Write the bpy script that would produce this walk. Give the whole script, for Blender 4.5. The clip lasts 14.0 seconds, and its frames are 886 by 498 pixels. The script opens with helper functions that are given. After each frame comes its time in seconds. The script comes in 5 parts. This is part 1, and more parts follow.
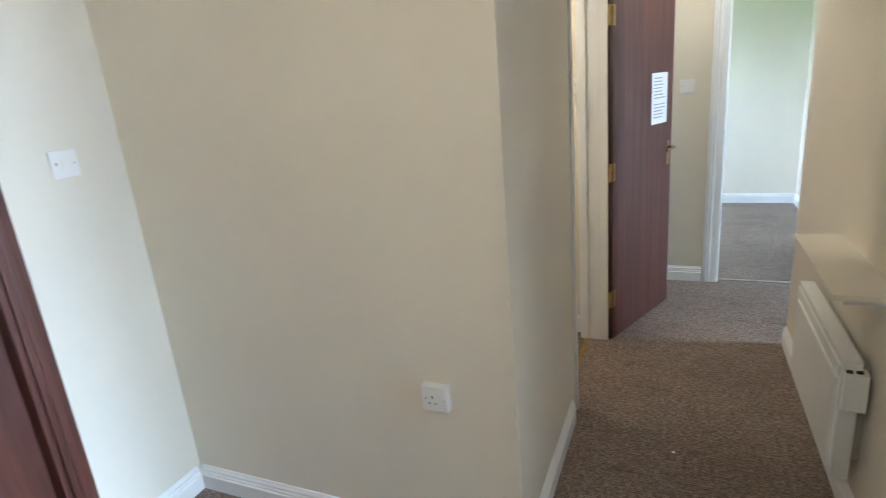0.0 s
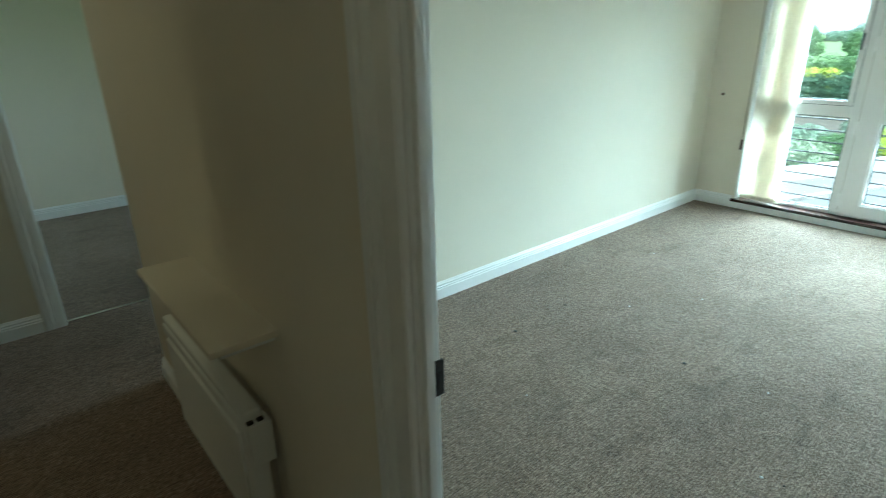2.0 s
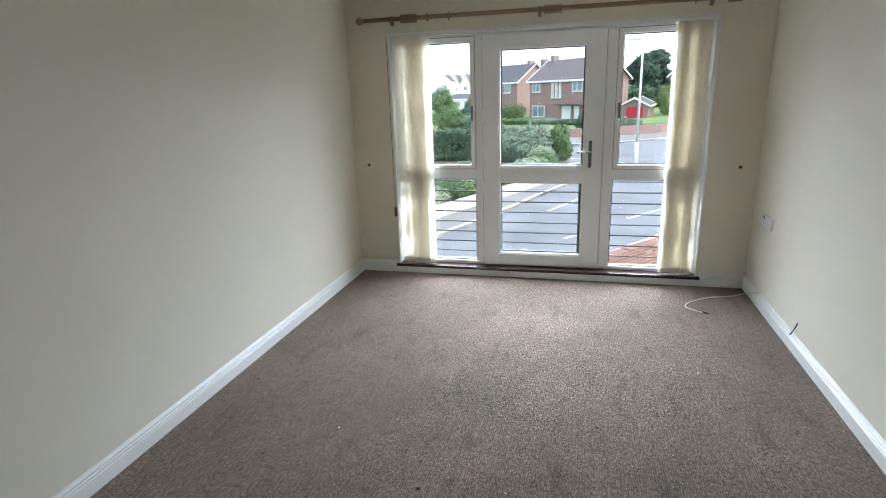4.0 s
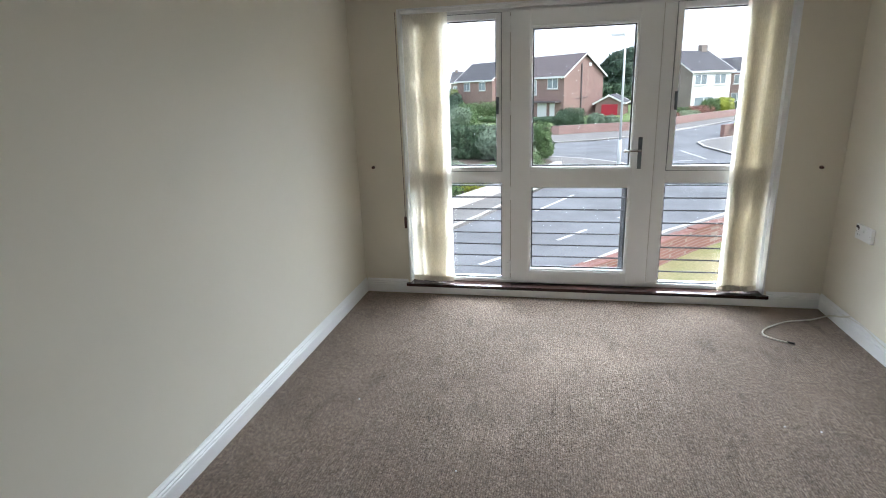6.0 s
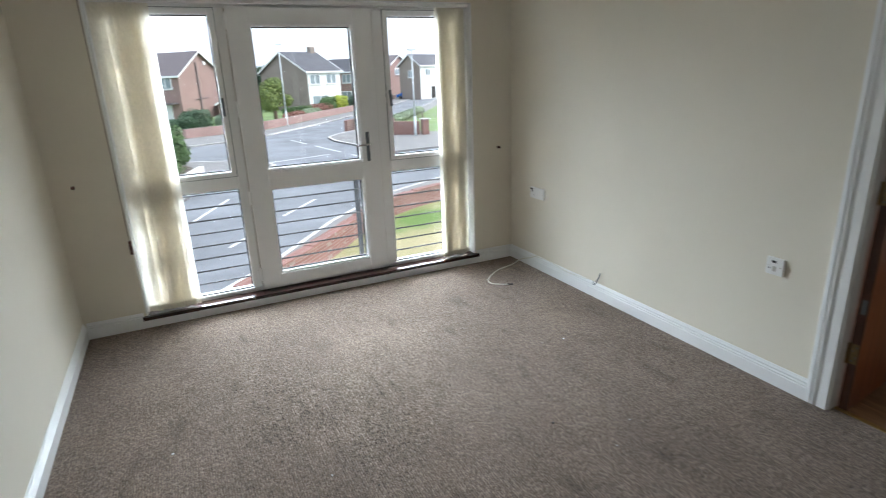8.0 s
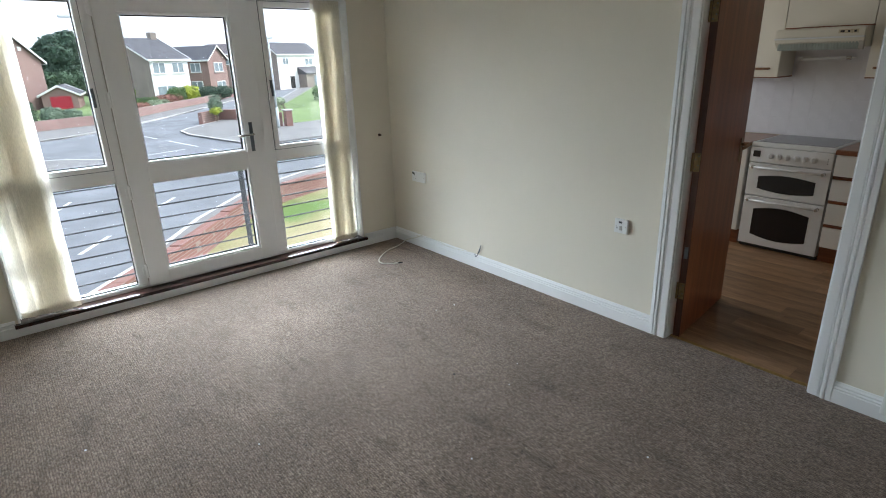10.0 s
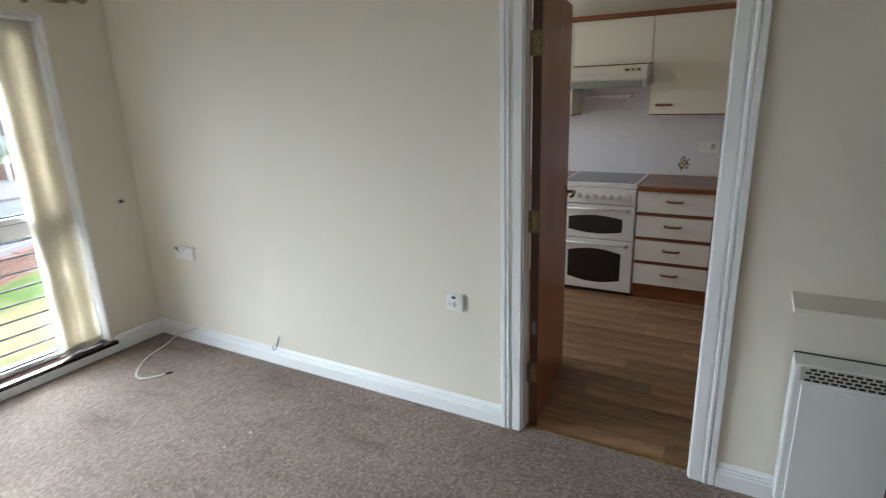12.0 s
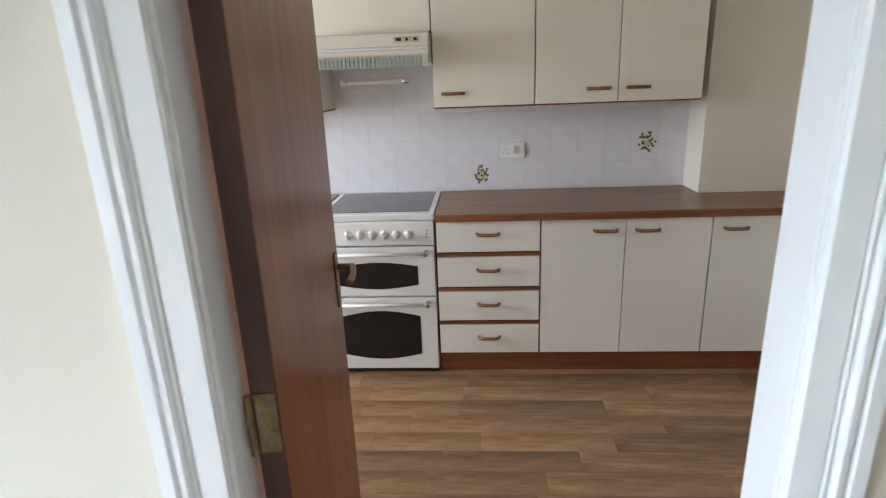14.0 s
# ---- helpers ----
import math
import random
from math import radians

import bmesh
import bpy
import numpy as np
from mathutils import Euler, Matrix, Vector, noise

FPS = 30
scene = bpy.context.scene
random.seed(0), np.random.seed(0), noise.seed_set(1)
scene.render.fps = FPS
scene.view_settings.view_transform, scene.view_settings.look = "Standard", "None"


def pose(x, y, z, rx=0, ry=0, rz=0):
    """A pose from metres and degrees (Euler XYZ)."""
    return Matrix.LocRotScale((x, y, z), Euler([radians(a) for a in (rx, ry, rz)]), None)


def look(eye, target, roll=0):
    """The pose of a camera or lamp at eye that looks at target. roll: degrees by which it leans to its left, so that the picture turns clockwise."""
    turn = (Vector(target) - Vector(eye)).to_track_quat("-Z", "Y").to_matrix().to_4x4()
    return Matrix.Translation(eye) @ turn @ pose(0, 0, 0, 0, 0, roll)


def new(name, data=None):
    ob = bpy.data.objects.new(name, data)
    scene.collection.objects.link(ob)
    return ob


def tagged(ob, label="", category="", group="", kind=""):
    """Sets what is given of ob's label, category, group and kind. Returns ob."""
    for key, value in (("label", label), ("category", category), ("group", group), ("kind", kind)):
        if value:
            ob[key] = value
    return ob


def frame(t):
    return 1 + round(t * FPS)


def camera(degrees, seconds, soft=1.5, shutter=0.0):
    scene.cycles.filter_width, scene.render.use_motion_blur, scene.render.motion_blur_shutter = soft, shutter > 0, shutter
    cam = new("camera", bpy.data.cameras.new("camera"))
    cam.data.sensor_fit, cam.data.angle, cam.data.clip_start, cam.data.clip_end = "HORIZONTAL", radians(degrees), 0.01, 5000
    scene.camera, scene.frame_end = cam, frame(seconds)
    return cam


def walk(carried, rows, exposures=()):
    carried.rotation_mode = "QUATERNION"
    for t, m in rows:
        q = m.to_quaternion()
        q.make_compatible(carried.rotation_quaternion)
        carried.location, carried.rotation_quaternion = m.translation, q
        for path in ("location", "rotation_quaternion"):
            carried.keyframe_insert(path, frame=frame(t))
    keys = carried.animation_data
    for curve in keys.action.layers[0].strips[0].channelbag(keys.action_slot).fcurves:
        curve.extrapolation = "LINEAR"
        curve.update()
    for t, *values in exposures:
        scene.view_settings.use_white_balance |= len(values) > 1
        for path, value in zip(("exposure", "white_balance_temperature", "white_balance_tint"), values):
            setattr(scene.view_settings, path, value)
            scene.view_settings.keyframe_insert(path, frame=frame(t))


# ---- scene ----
cam = camera(77.7, 14.0, soft=1.0, shutter=0.25)
PATH = [
    (0, (0.358, 0.329, 1.561), (-0.425, 2.08, 0.993), -5.2),
    (0.5, (0.359, 0.484, 1.55), (-0.031, 2.341, 0.918), -3.2),
    (1, (0.321, 0.69, 1.559), (0.509, 2.562, 0.882), -2.9),
    (1.5, (0.338, 0.814, 1.529), (1.112, 2.515, 0.816), -2.2),
    (2, (0.505, 0.961, 1.525), (1.698, 2.399, 0.811), -1.3),
    (2.5, (0.671, 1.067, 1.573), (2.174, 2.169, 0.85), -1.2),
    (3, (0.815, 1.214, 1.624), (2.638, 1.798, 1.044), -1.7),
    (3.2, (0.84, 1.25, 1.64), (2.703, 1.727, 1.093), -1.9),
    (3.9, (0.985, 1.345, 1.632), (2.845, 1.828, 1.082), -1.9),
    (4.6, (1.25, 1.52, 1.624), (3.108, 2.012, 1.072), -1.9),
    (5.3, (1.54, 1.68, 1.617), (3.392, 2.194, 1.063), -1.9),
    (5.5, (1.589, 1.66, 1.612), (3.445, 2.165, 1.066), -2.8),
    (6, (1.7, 1.892, 1.568), (3.579, 2.286, 1.009), -2.0),
    (6.5, (1.856, 2.133, 1.574), (3.74, 2.481, 0.999), -1.5),
    (7, (1.888, 2.371, 1.596), (3.808, 2.339, 1.037), -1.1),
    (7.5, (1.838, 2.544, 1.612), (3.701, 2.107, 1.03), -2.9),
    (8, (1.69, 2.648, 1.596), (3.414, 1.833, 0.991), -2.2),
    (8.5, (1.555, 2.758, 1.608), (3.099, 1.646, 0.993), -0.9),
    (8.7, (1.493, 2.79, 1.613), (2.984, 1.607, 0.997), -1.1),
    (10.8, (1.587, 2.941, 1.607), (3.045, 1.74, 0.95), -2.2),
    (11, (1.665, 2.825, 1.594), (3.117, 1.614, 0.943), -2.6),
    (11.5, (1.859, 2.575, 1.609), (3.154, 1.185, 0.981), -1.7),
    (12, (2.108, 2.284, 1.629), (3.051, 0.61, 1.073), -2.0),
    (12.5, (2.293, 1.901, 1.59), (3.004, 0.121, 1.02), -3.3),
    (13, (2.406, 1.479, 1.589), (2.94, -0.359, 1.007), -3.1),
    (13.5, (2.522, 1.057, 1.578), (2.813, -0.832, 0.985), -2.4),
    (14, (2.597, 0.693, 1.531), (2.730, -1.216, 0.945), -2.2),
]
EXPOSURES = [(0.0, 4.5, 5100, 7), (0.5, 4.45, 5050, 7), (1.0, 3.8, 5000, 3), (1.5, 2.85, 4750, -3), (2.0, 2.35, 5400, -19), (2.5, 2.0, 5300, -4), (3.0, 1.76, 5650, 5), (5.5, 1.46, 6250, 11), (6.5, 1.31, 6250, 11),
             (8.5, 1.36, 6200, 9), (11.0, 1.38, 6150, 9), (11.5, 1.42, 6150, 10), (12.0, 1.82, 6150, 10), (12.5, 2.04, 5950, 10), (13.0, 2.3, 5900, 11), (14.0, 2.9, 5950, 11)]
walk(cam, [(t, look(eye, target, roll)) for t, eye, target, roll in PATH], EXPOSURES)

# ---- daylight: overcast sky and a wide, weak sun ----
GROUND = -2.35
world = bpy.data.worlds.new("sky")
scene.world = world
world.use_nodes = True
wn, wl = world.node_tree.nodes, world.node_tree.links
sky = wn.new("ShaderNodeTexSky")
sky.sky_type, sky.sun_disc = "NISHITA", False
sky.sun_elevation, sky.sun_rotation = radians(48), radians(200)
sky.air_density, sky.dust_density, sky.ozone_density = 1.0, 4.0, 1.0
grey = wn.new("ShaderNodeHueSaturation")
grey.inputs["Saturation"].default_value = 0.35
wl.new(sky.outputs["Color"], grey.inputs["Color"])
cloud = wn.new("ShaderNodeMixRGB")
cloud.inputs["Fac"].default_value = 0.6
cloud.inputs["Color2"].default_value = (3.95, 4.6, 5.35, 1)
wl.new(grey.outputs["Color"], cloud.inputs["Color1"])
wl.new(cloud.outputs["Color"], wn["Background"].inputs["Color"])
wn["Background"].inputs["Strength"].default_value = 0.19
sun = new("sun", bpy.data.lights.new("sun", "SUN"))
sun.data.energy, sun.data.angle, sun.data.color = 1.0, radians(25), (1.0, 0.98, 0.95)
sun.matrix_basis = look((0, 0, 0), (math.sin(radians(200)) * -0.67, math.cos(radians(200)) * -0.67, -0.74))
# daylight at the window openings: strips that lean down, as the sky's light falls
def daylight(name, at, aim, sx, sy, power, spread=122, tint=(0.82, 0.92, 1.0)):
    lamp = new(name, bpy.data.lights.new(name, "AREA"))
    lamp.data.shape, lamp.data.size, lamp.data.size_y, lamp.data.energy, lamp.data.color = "RECTANGLE", sx, sy, power, tint
    lamp.data.spread = radians(spread)
    lamp.matrix_basis = look(at, aim)


for k in range(6):
    daylight("daylight_living", (5.935, 1.715, 0.26 + k * 0.335), (4.935, 1.715, 0.26 + k * 0.335 - 0.85), 2.5, 0.3, 9.9)
daylight("daylight_kitchen", (5.90, -1.4, 1.55), (0, -1.4, 0.0), 1.5, 1.0, 7.3, 150, (0.93, 0.945, 0.96))
daylight("daylight_side_room", (5.90, 4.12, 1.45), (0, 4.12, 1.0), 0.7, 1.2, 5.0, 150)
daylight("daylight_bedroom", (-1.66, 6.0, 1.5), (5, 6.0, 1.0), 1.5, 1.1, 0.12, 150)
# unseen warm lamps added near the ceiling at both hall ends and in the bathroom
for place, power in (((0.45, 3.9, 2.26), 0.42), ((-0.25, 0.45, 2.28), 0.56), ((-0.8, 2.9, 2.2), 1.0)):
    bulb = new("unseen_bulb", bpy.data.lights.new("unseen_bulb", "POINT"))
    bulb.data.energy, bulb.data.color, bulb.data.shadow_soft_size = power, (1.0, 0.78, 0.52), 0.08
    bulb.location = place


# ---- materials ----
def material(name):
    m = bpy.data.materials.new(name)
    m.use_nodes = True
    return m, m.node_tree.nodes, m.node_tree.links, m.node_tree.nodes["Principled BSDF"]


def coords(n, l, scale=(1, 1, 1)):
    c, mp = n.new("ShaderNodeTexCoord"), n.new("ShaderNodeMapping")
    mp.inputs["Scale"].default_value = scale
    l.new(c.outputs["Object"], mp.inputs["Vector"])
    return mp.outputs["Vector"]


def noise_tex(n, l, vec, scale, detail=4.0, rough=0.55):
    t = n.new("ShaderNodeTexNoise")
    t.inputs["Scale"].default_value, t.inputs["Detail"].default_value, t.inputs["Roughness"].default_value = scale, detail, rough
    l.new(vec, t.inputs["Vector"])
    return t.outputs["Fac"]


def ramp(n, l, fac, stops):
    r = n.new("ShaderNodeValToRGB")
    while len(r.color_ramp.elements) < len(stops):
        r.color_ramp.elements.new(0.5)
    for e, (p, c) in zip(r.color_ramp.elements, stops):
        e.position, e.color = p, (*c, 1)
    l.new(fac, r.inputs["Fac"])
    return r.outputs["Color"]


def mixed(n, l, a, b, fac, mode="MIX"):
    x = n.new("ShaderNodeMix")
    x.data_type, x.blend_type = "RGBA", mode
    for sock, v in ((x.inputs[0], fac), (x.inputs[6], a), (x.inputs[7], b)):
        if isinstance(v, (int, float)):
            sock.default_value = v
        elif isinstance(v, tuple):
            sock.default_value = (*v, 1)
        else:
            l.new(v, sock)
    return x.outputs[2]


def bumped(n, l, b, height, strength=0.2, distance=0.002):
    k = n.new("ShaderNodeBump")
    k.inputs["Strength"].default_value, k.inputs["Distance"].default_value = strength, distance
    l.new(height, k.inputs["Height"])
    l.new(k.outputs["Normal"], b.inputs["Normal"])


def tone(c, f):
    return tuple(min(1.0, v * f) for v in c)


def plain(name, col, rough=0.5, var=0.06, scale=2.5, grain=180.0, bump=0.1, metal=0.0, depth=0.001, spec=0.5):
    """Paint, plastic or metal: faint blotches at a large scale, fine grain in the relief and the gloss."""
    m, n, l, b = material(name)
    v = coords(n, l)
    big = noise_tex(n, l, v, scale)
    l.new(ramp(n, l, big, [(0.3, tone(col, 1 - var)), (0.7, tone(col, 1 + var))]), b.inputs["Base Color"])
    fine = noise_tex(n, l, v, grain, 3)
    bumped(n, l, b, fine, bump, depth)
    b.inputs["Roughness"].default_value, b.inputs["Metallic"].default_value = rough, metal
    b.inputs["Specular IOR Level"].default_value = spec
    return m


def timber(name, dark, light, stretch=(30, 30, 1.2), rough=0.35, fine=6.0, bump=0.06, vary=0.0):
    """Grained wood; stretch is small along the grain."""
    m, n, l, b = material(name)
    v = coords(n, l, stretch)
    broad = noise_tex(n, l, v, 1.0, 5, 0.6)
    thin = noise_tex(n, l, v, fine, 3, 0.6)
    col = ramp(n, l, broad, [(0.3, dark), (0.72, light)])
    streak = ramp(n, l, thin, [(0.35, (0.6, 0.55, 0.5)), (0.6, (1, 1, 1))])
    col = mixed(n, l, col, streak, 0.55, "MULTIPLY")
    if vary:
        info = n.new("ShaderNodeObjectInfo")
        col = mixed(n, l, col, ramp(n, l, info.outputs["Random"], [(0.0, (1 - vary,) * 3), (1.0, (1.0, 1.0, 1.0))]), 1.0, "MULTIPLY")
    l.new(col, b.inputs["Base Color"])
    b.inputs["Roughness"].default_value = rough
    bumped(n, l, b, thin, bump, 0.001)
    return m


def carpet_material(name):
    """Brown-beige loop pile: cords along x, broken flecks, fine tufts and soft trodden patches."""
    m, n, l, b = material(name)
    v = coords(n, l)
    patch = noise_tex(n, l, v, 1.5, 4, 0.6)
    tuft = noise_tex(n, l, coords(n, l, (0.75, 1.35, 1.0)), 120.0, 3, 0.7)
    fleck = noise_tex(n, l, coords(n, l, (0.8, 1.3, 1.0)), 62.0, 4, 0.8)
    mid = noise_tex(n, l, v, 17.0, 6, 0.8)
    cord = n.new("ShaderNodeTexWave")
    cord.wave_type, cord.bands_direction = "BANDS", "Y"
    for key, value in (("Scale", 30.0), ("Distortion", 1.3), ("Detail", 3.0), ("Detail Scale", 3.0)):
        cord.inputs[key].default_value = value
    l.new(coords(n, l, (0.35, 1.0, 1.0)), cord.inputs["Vector"])
    col = ramp(n, l, fleck, [(0.36, (0.215, 0.158, 0.124)), (0.5, (0.425, 0.337, 0.275)), (0.63, (0.70, 0.572, 0.475))])
    col = mixed(n, l, col, ramp(n, l, tuft, [(0.34, (0.5, 0.48, 0.46)), (0.6, (1, 1, 1))]), 0.9, "MULTIPLY")
    col = mixed(n, l, col, ramp(n, l, cord.outputs["Fac"], [(0.0, (0.52, 0.50, 0.48)), (0.5, (1, 1, 1))]), 0.65, "MULTIPLY")
    col = mixed(n, l, col, ramp(n, l, mid, [(0.38, (0.70, 0.68, 0.66)), (0.58, (1.0, 1.0, 1.0))]), 0.85, "MULTIPLY")
    col = mixed(n, l, col, ramp(n, l, patch, [(0.38, (0.72, 0.685, 0.655)), (0.62, (0.91, 0.875, 0.845))]), 1.0, "MULTIPLY")
    # a few trodden, darker smudges
    smudge = noise_tex(n, l, coords(n, l, (0.9, 2.6, 1.0)), 2.6, 6, 0.75)
    col = mixed(n, l, col, ramp(n, l, smudge, [(0.54, (1, 1, 1)), (0.68, (0.60, 0.58, 0.56))]), 0.85, "MULTIPLY")
    l.new(col, b.inputs["Base Color"])
    b.inputs["Roughness"].default_value = 0.95
    b.inputs["Specular IOR Level"].default_value = 0.15
    b.inputs["Sheen Weight"].default_value, b.inputs["Sheen Roughness"].default_value = 0.18, 0.5
    h = n.new("ShaderNodeMath")
    h.operation = "ADD"
    l.new(fleck, h.inputs[0])
    l.new(tuft, h.inputs[1])
    bumped(n, l, b, h.outputs[0], 0.9, 0.008)
    return m


def brick_material(name, c1, c2, mortar, scale=1.0, along="xy"):
    m, n, l, b = material(name)
    c = n.new("ShaderNodeTexCoord")
    sep, add, com = n.new("ShaderNodeSeparateXYZ"), n.new("ShaderNodeMath"), n.new("ShaderNodeCombineXYZ")
    l.new(c.outputs["Object"], sep.inputs[0])
    l.new(sep.outputs["X"], add.inputs[0])
    l.new(sep.outputs["Y"], add.inputs[1])
    l.new(add.outputs[0], com.inputs["X"])
    l.new(sep.outputs["Z"], com.inputs["Y"])
    t = n.new("ShaderNodeTexBrick")
    t.inputs["Scale"].default_value = scale
    t.inputs["Brick Width"].default_value, t.inputs["Row Height"].default_value = 0.225, 0.075
    t.inputs["Mortar Size"].default_value = 0.008
    t.inputs["Color1"].default_value, t.inputs["Color2"].default_value, t.inputs["Mortar"].default_value = (*c1, 1), (*c2, 1), (*mortar, 1)
    l.new(com.outputs[0], t.inputs["Vector"])
    blot = noise_tex(n, l, c.outputs["Object"], 0.7, 4)
    col = mixed(n, l, t.outputs["Color"], ramp(n, l, blot, [(0.3, (0.8, 0.8, 0.8)), (0.7, (1.0, 1.0, 1.0))]), 1.0, "MULTIPLY")
    l.new(col, b.inputs["Base Color"])
    bumped(n, l, b, t.outputs["Fac"], -0.4, 0.006)
    b.inputs["Roughness"].default_value = 0.9
    return m


def leaf_material(name, dark, light):
    m, n, l, b = material(name)
    g = n.new("ShaderNodeNewGeometry")
    l.new(ramp(n, l, g.outputs["Random Per Island"], [(0.0, dark), (1.0, light)]), b.inputs["Base Color"])
    b.inputs["Roughness"].default_value = 0.6
    return m


def pane_material(name):
    m, n, l, b = material(name)
    n.remove(b)
    tr, gl, mx = n.new("ShaderNodeBsdfTransparent"), n.new("ShaderNodeBsdfGlossy"), n.new("ShaderNodeMixShader")
    gl.inputs["Roughness"].default_value = 0.0
    fr = n.new("ShaderNodeFresnel")
    fr.inputs["IOR"].default_value = 1.35
    l.new(fr.outputs[0], mx.inputs[0])
    l.new(tr.outputs[0], mx.inputs[1])
    l.new(gl.outputs[0], mx.inputs[2])
    l.new(mx.outputs[0], n["Material Output"].inputs["Surface"])
    return m


def fabric_material(name, col):
    """Thin blind fabric that lets light through."""
    m, n, l, b = material(name)
    v = coords(n, l)
    weave = noise_tex(n, l, coords(n, l, (1, 1, 0.15)), 260.0, 2)
    c = ramp(n, l, weave, [(0.35, tone(col, 0.88)), (0.65, tone(col, 1.05))])
    l.new(c, b.inputs["Base Color"])
    b.inputs["Roughness"].default_value = 0.85
    tl, mx = n.new("ShaderNodeBsdfTranslucent"), n.new("ShaderNodeMixShader")
    l.new(c, tl.inputs["Color"])
    mx.inputs[0].default_value = 0.46
    l.new(b.outputs[0], mx.inputs[1])
    l.new(tl.outputs[0], mx.inputs[2])
    l.new(mx.outputs[0], n["Material Output"].inputs["Surface"])
    return m


M_WALL = plain("cream_emulsion", (0.765, 0.718, 0.612), 0.75, 0.025, 1.2, 240, 0.18, depth=0.0008, spec=0.3)
M_CEIL = plain("ceiling_white", (0.82, 0.80, 0.76), 0.9, 0.02, 1.5, 300, 0.2)
M_TRIM = plain("white_gloss", (0.84, 0.85, 0.85), 0.32, 0.02, 3, 90, 0.05)
M_UPVC = plain("upvc", (0.91, 0.91, 0.91), 0.35, 0.02, 3, 60, 0.03)
M_CARPET = carpet_material("carpet")
M_DOOR = timber("mahogany_veneer", (0.055, 0.017, 0.011), (0.14, 0.043, 0.025), (22, 22, 0.9), 0.42)
M_DOOR_K = timber("sapele_veneer", (0.20, 0.054, 0.019), (0.40, 0.132, 0.048), (18, 18, 0.8), 0.3)
M_EDGE = timber("door_edge", (0.05, 0.016, 0.010), (0.10, 0.035, 0.02), (30, 30, 1.0), 0.5)
M_SILL = timber("dark_sill", (0.018, 0.008, 0.007), (0.045, 0.018, 0.014), (20, 1.2, 20), 0.13)
M_POLE = timber("pine_pole", (0.22, 0.135, 0.085), (0.36, 0.24, 0.155), (25, 1.5, 25), 0.45)
M_PLATE = plain("white_plastic", (0.83, 0.83, 0.81), 0.3, 0.01, 4, 50, 0.02)
M_DARK = plain("dark_plastic", (0.02, 0.018, 0.018), 0.45, 0.1, 20, 80, 0.05)
M_BRASS = plain("aged_brass", (0.42, 0.29, 0.12), 0.45, 0.2, 40, 90, 0.1, metal=1.0)
M_DULL = plain("dull_brass", (0.24, 0.18, 0.09), 0.5, 0.3, 50, 90, 0.15, metal=0.8)
M_BRONZE = plain("bronze_lever", (0.33, 0.22, 0.13), 0.35, 0.15, 40, 90, 0.1, metal=1.0)
M_CHROME = plain("satin_chrome", (0.62, 0.62, 0.62), 0.25, 0.05, 30, 90, 0.05, metal=1.0)
M_IRON = plain("black_iron", (0.014, 0.014, 0.016), 0.7, 0.2, 30, 90, 0.2)
M_STEEL = plain("painted_grey_steel", (0.13, 0.15, 0.17), 0.45, 0.1, 30, 90, 0.1)
M_HEATER = plain("heater_enamel", (0.76, 0.77, 0.75), 0.4, 0.02, 3, 120, 0.05)
M_GRILLE = plain("heater_top_grey", (0.52, 0.49, 0.45), 0.5, 0.04, 6, 120, 0.05)
M_PANE = pane_material("window_glass")
M_FABRIC = fabric_material("blind_fabric", (0.89, 0.85, 0.765))
M_PAPER = plain("paper", (0.82, 0.83, 0.86), 0.8, 0.02, 6, 200, 0.05)
M_INK = plain("print", (0.38, 0.38, 0.41), 0.8, 0.1, 40, 200, 0.0)
M_UNIT = plain("cream_laminate", (0.82, 0.77, 0.665), 0.38, 0.02, 2, 90, 0.05)
M_UNIT_W = plain("white_laminate", (0.85, 0.83, 0.79), 0.35, 0.02, 2, 90, 0.05)
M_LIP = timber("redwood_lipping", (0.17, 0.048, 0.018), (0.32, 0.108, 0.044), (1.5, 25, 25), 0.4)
M_TOP = timber("worktop_laminate", (0.185, 0.082, 0.034), (0.32, 0.155, 0.068), (1.6, 26, 26), 0.3)
M_HANDLE = timber("wooden_pull", (0.17, 0.072, 0.03), (0.33, 0.16, 0.075), (4, 40, 40), 0.35)
M_PLANK = timber("vinyl_plank", (0.185, 0.09, 0.041), (0.65, 0.40, 0.215), (1.5, 9, 9), 0.4, 6.0, 0.05, vary=0.42)
M_UNDER = plain("vinyl_joint", (0.15, 0.085, 0.042), 0.6, 0.1, 6, 60, 0.05)
M_ENAMEL = plain("cooker_enamel", (0.80, 0.80, 0.80), 0.22, 0.01, 3, 60, 0.02)
M_GLASSBLK = plain("black_glass", (0.012, 0.012, 0.014), 0.08, 0.1, 8, 60, 0.01)
M_HOB = plain("ceramic_hob", (0.045, 0.048, 0.055), 0.12, 0.15, 10, 80, 0.02)
M_HOOD = plain("hood_cream", (0.74, 0.70, 0.60), 0.4, 0.03, 4, 60, 0.03)
M_FILTER = plain("hood_filter", (0.40, 0.45, 0.43), 0.4, 0.1, 60, 160, 0.2, metal=0.4)
M_GROUT = plain("grout", (0.78, 0.77, 0.80), 0.9, 0.1, 20, 200, 0.2)
M_TILE = plain("glazed_tile", (0.78, 0.77, 0.81), 0.16, 0.04, 9, 40, 0.06)
M_OLIVE = plain("tile_motif_olive", (0.20, 0.19, 0.11), 0.25, 0.3, 60, 90, 0.02)
M_OCHRE = plain("tile_motif_cream", (0.60, 0.53, 0.38), 0.25, 0.2, 60, 90, 0.02)
M_PLUM = plain("tile_motif_plum", (0.20, 0.06, 0.07), 0.25, 0.2, 60, 90, 0.02)
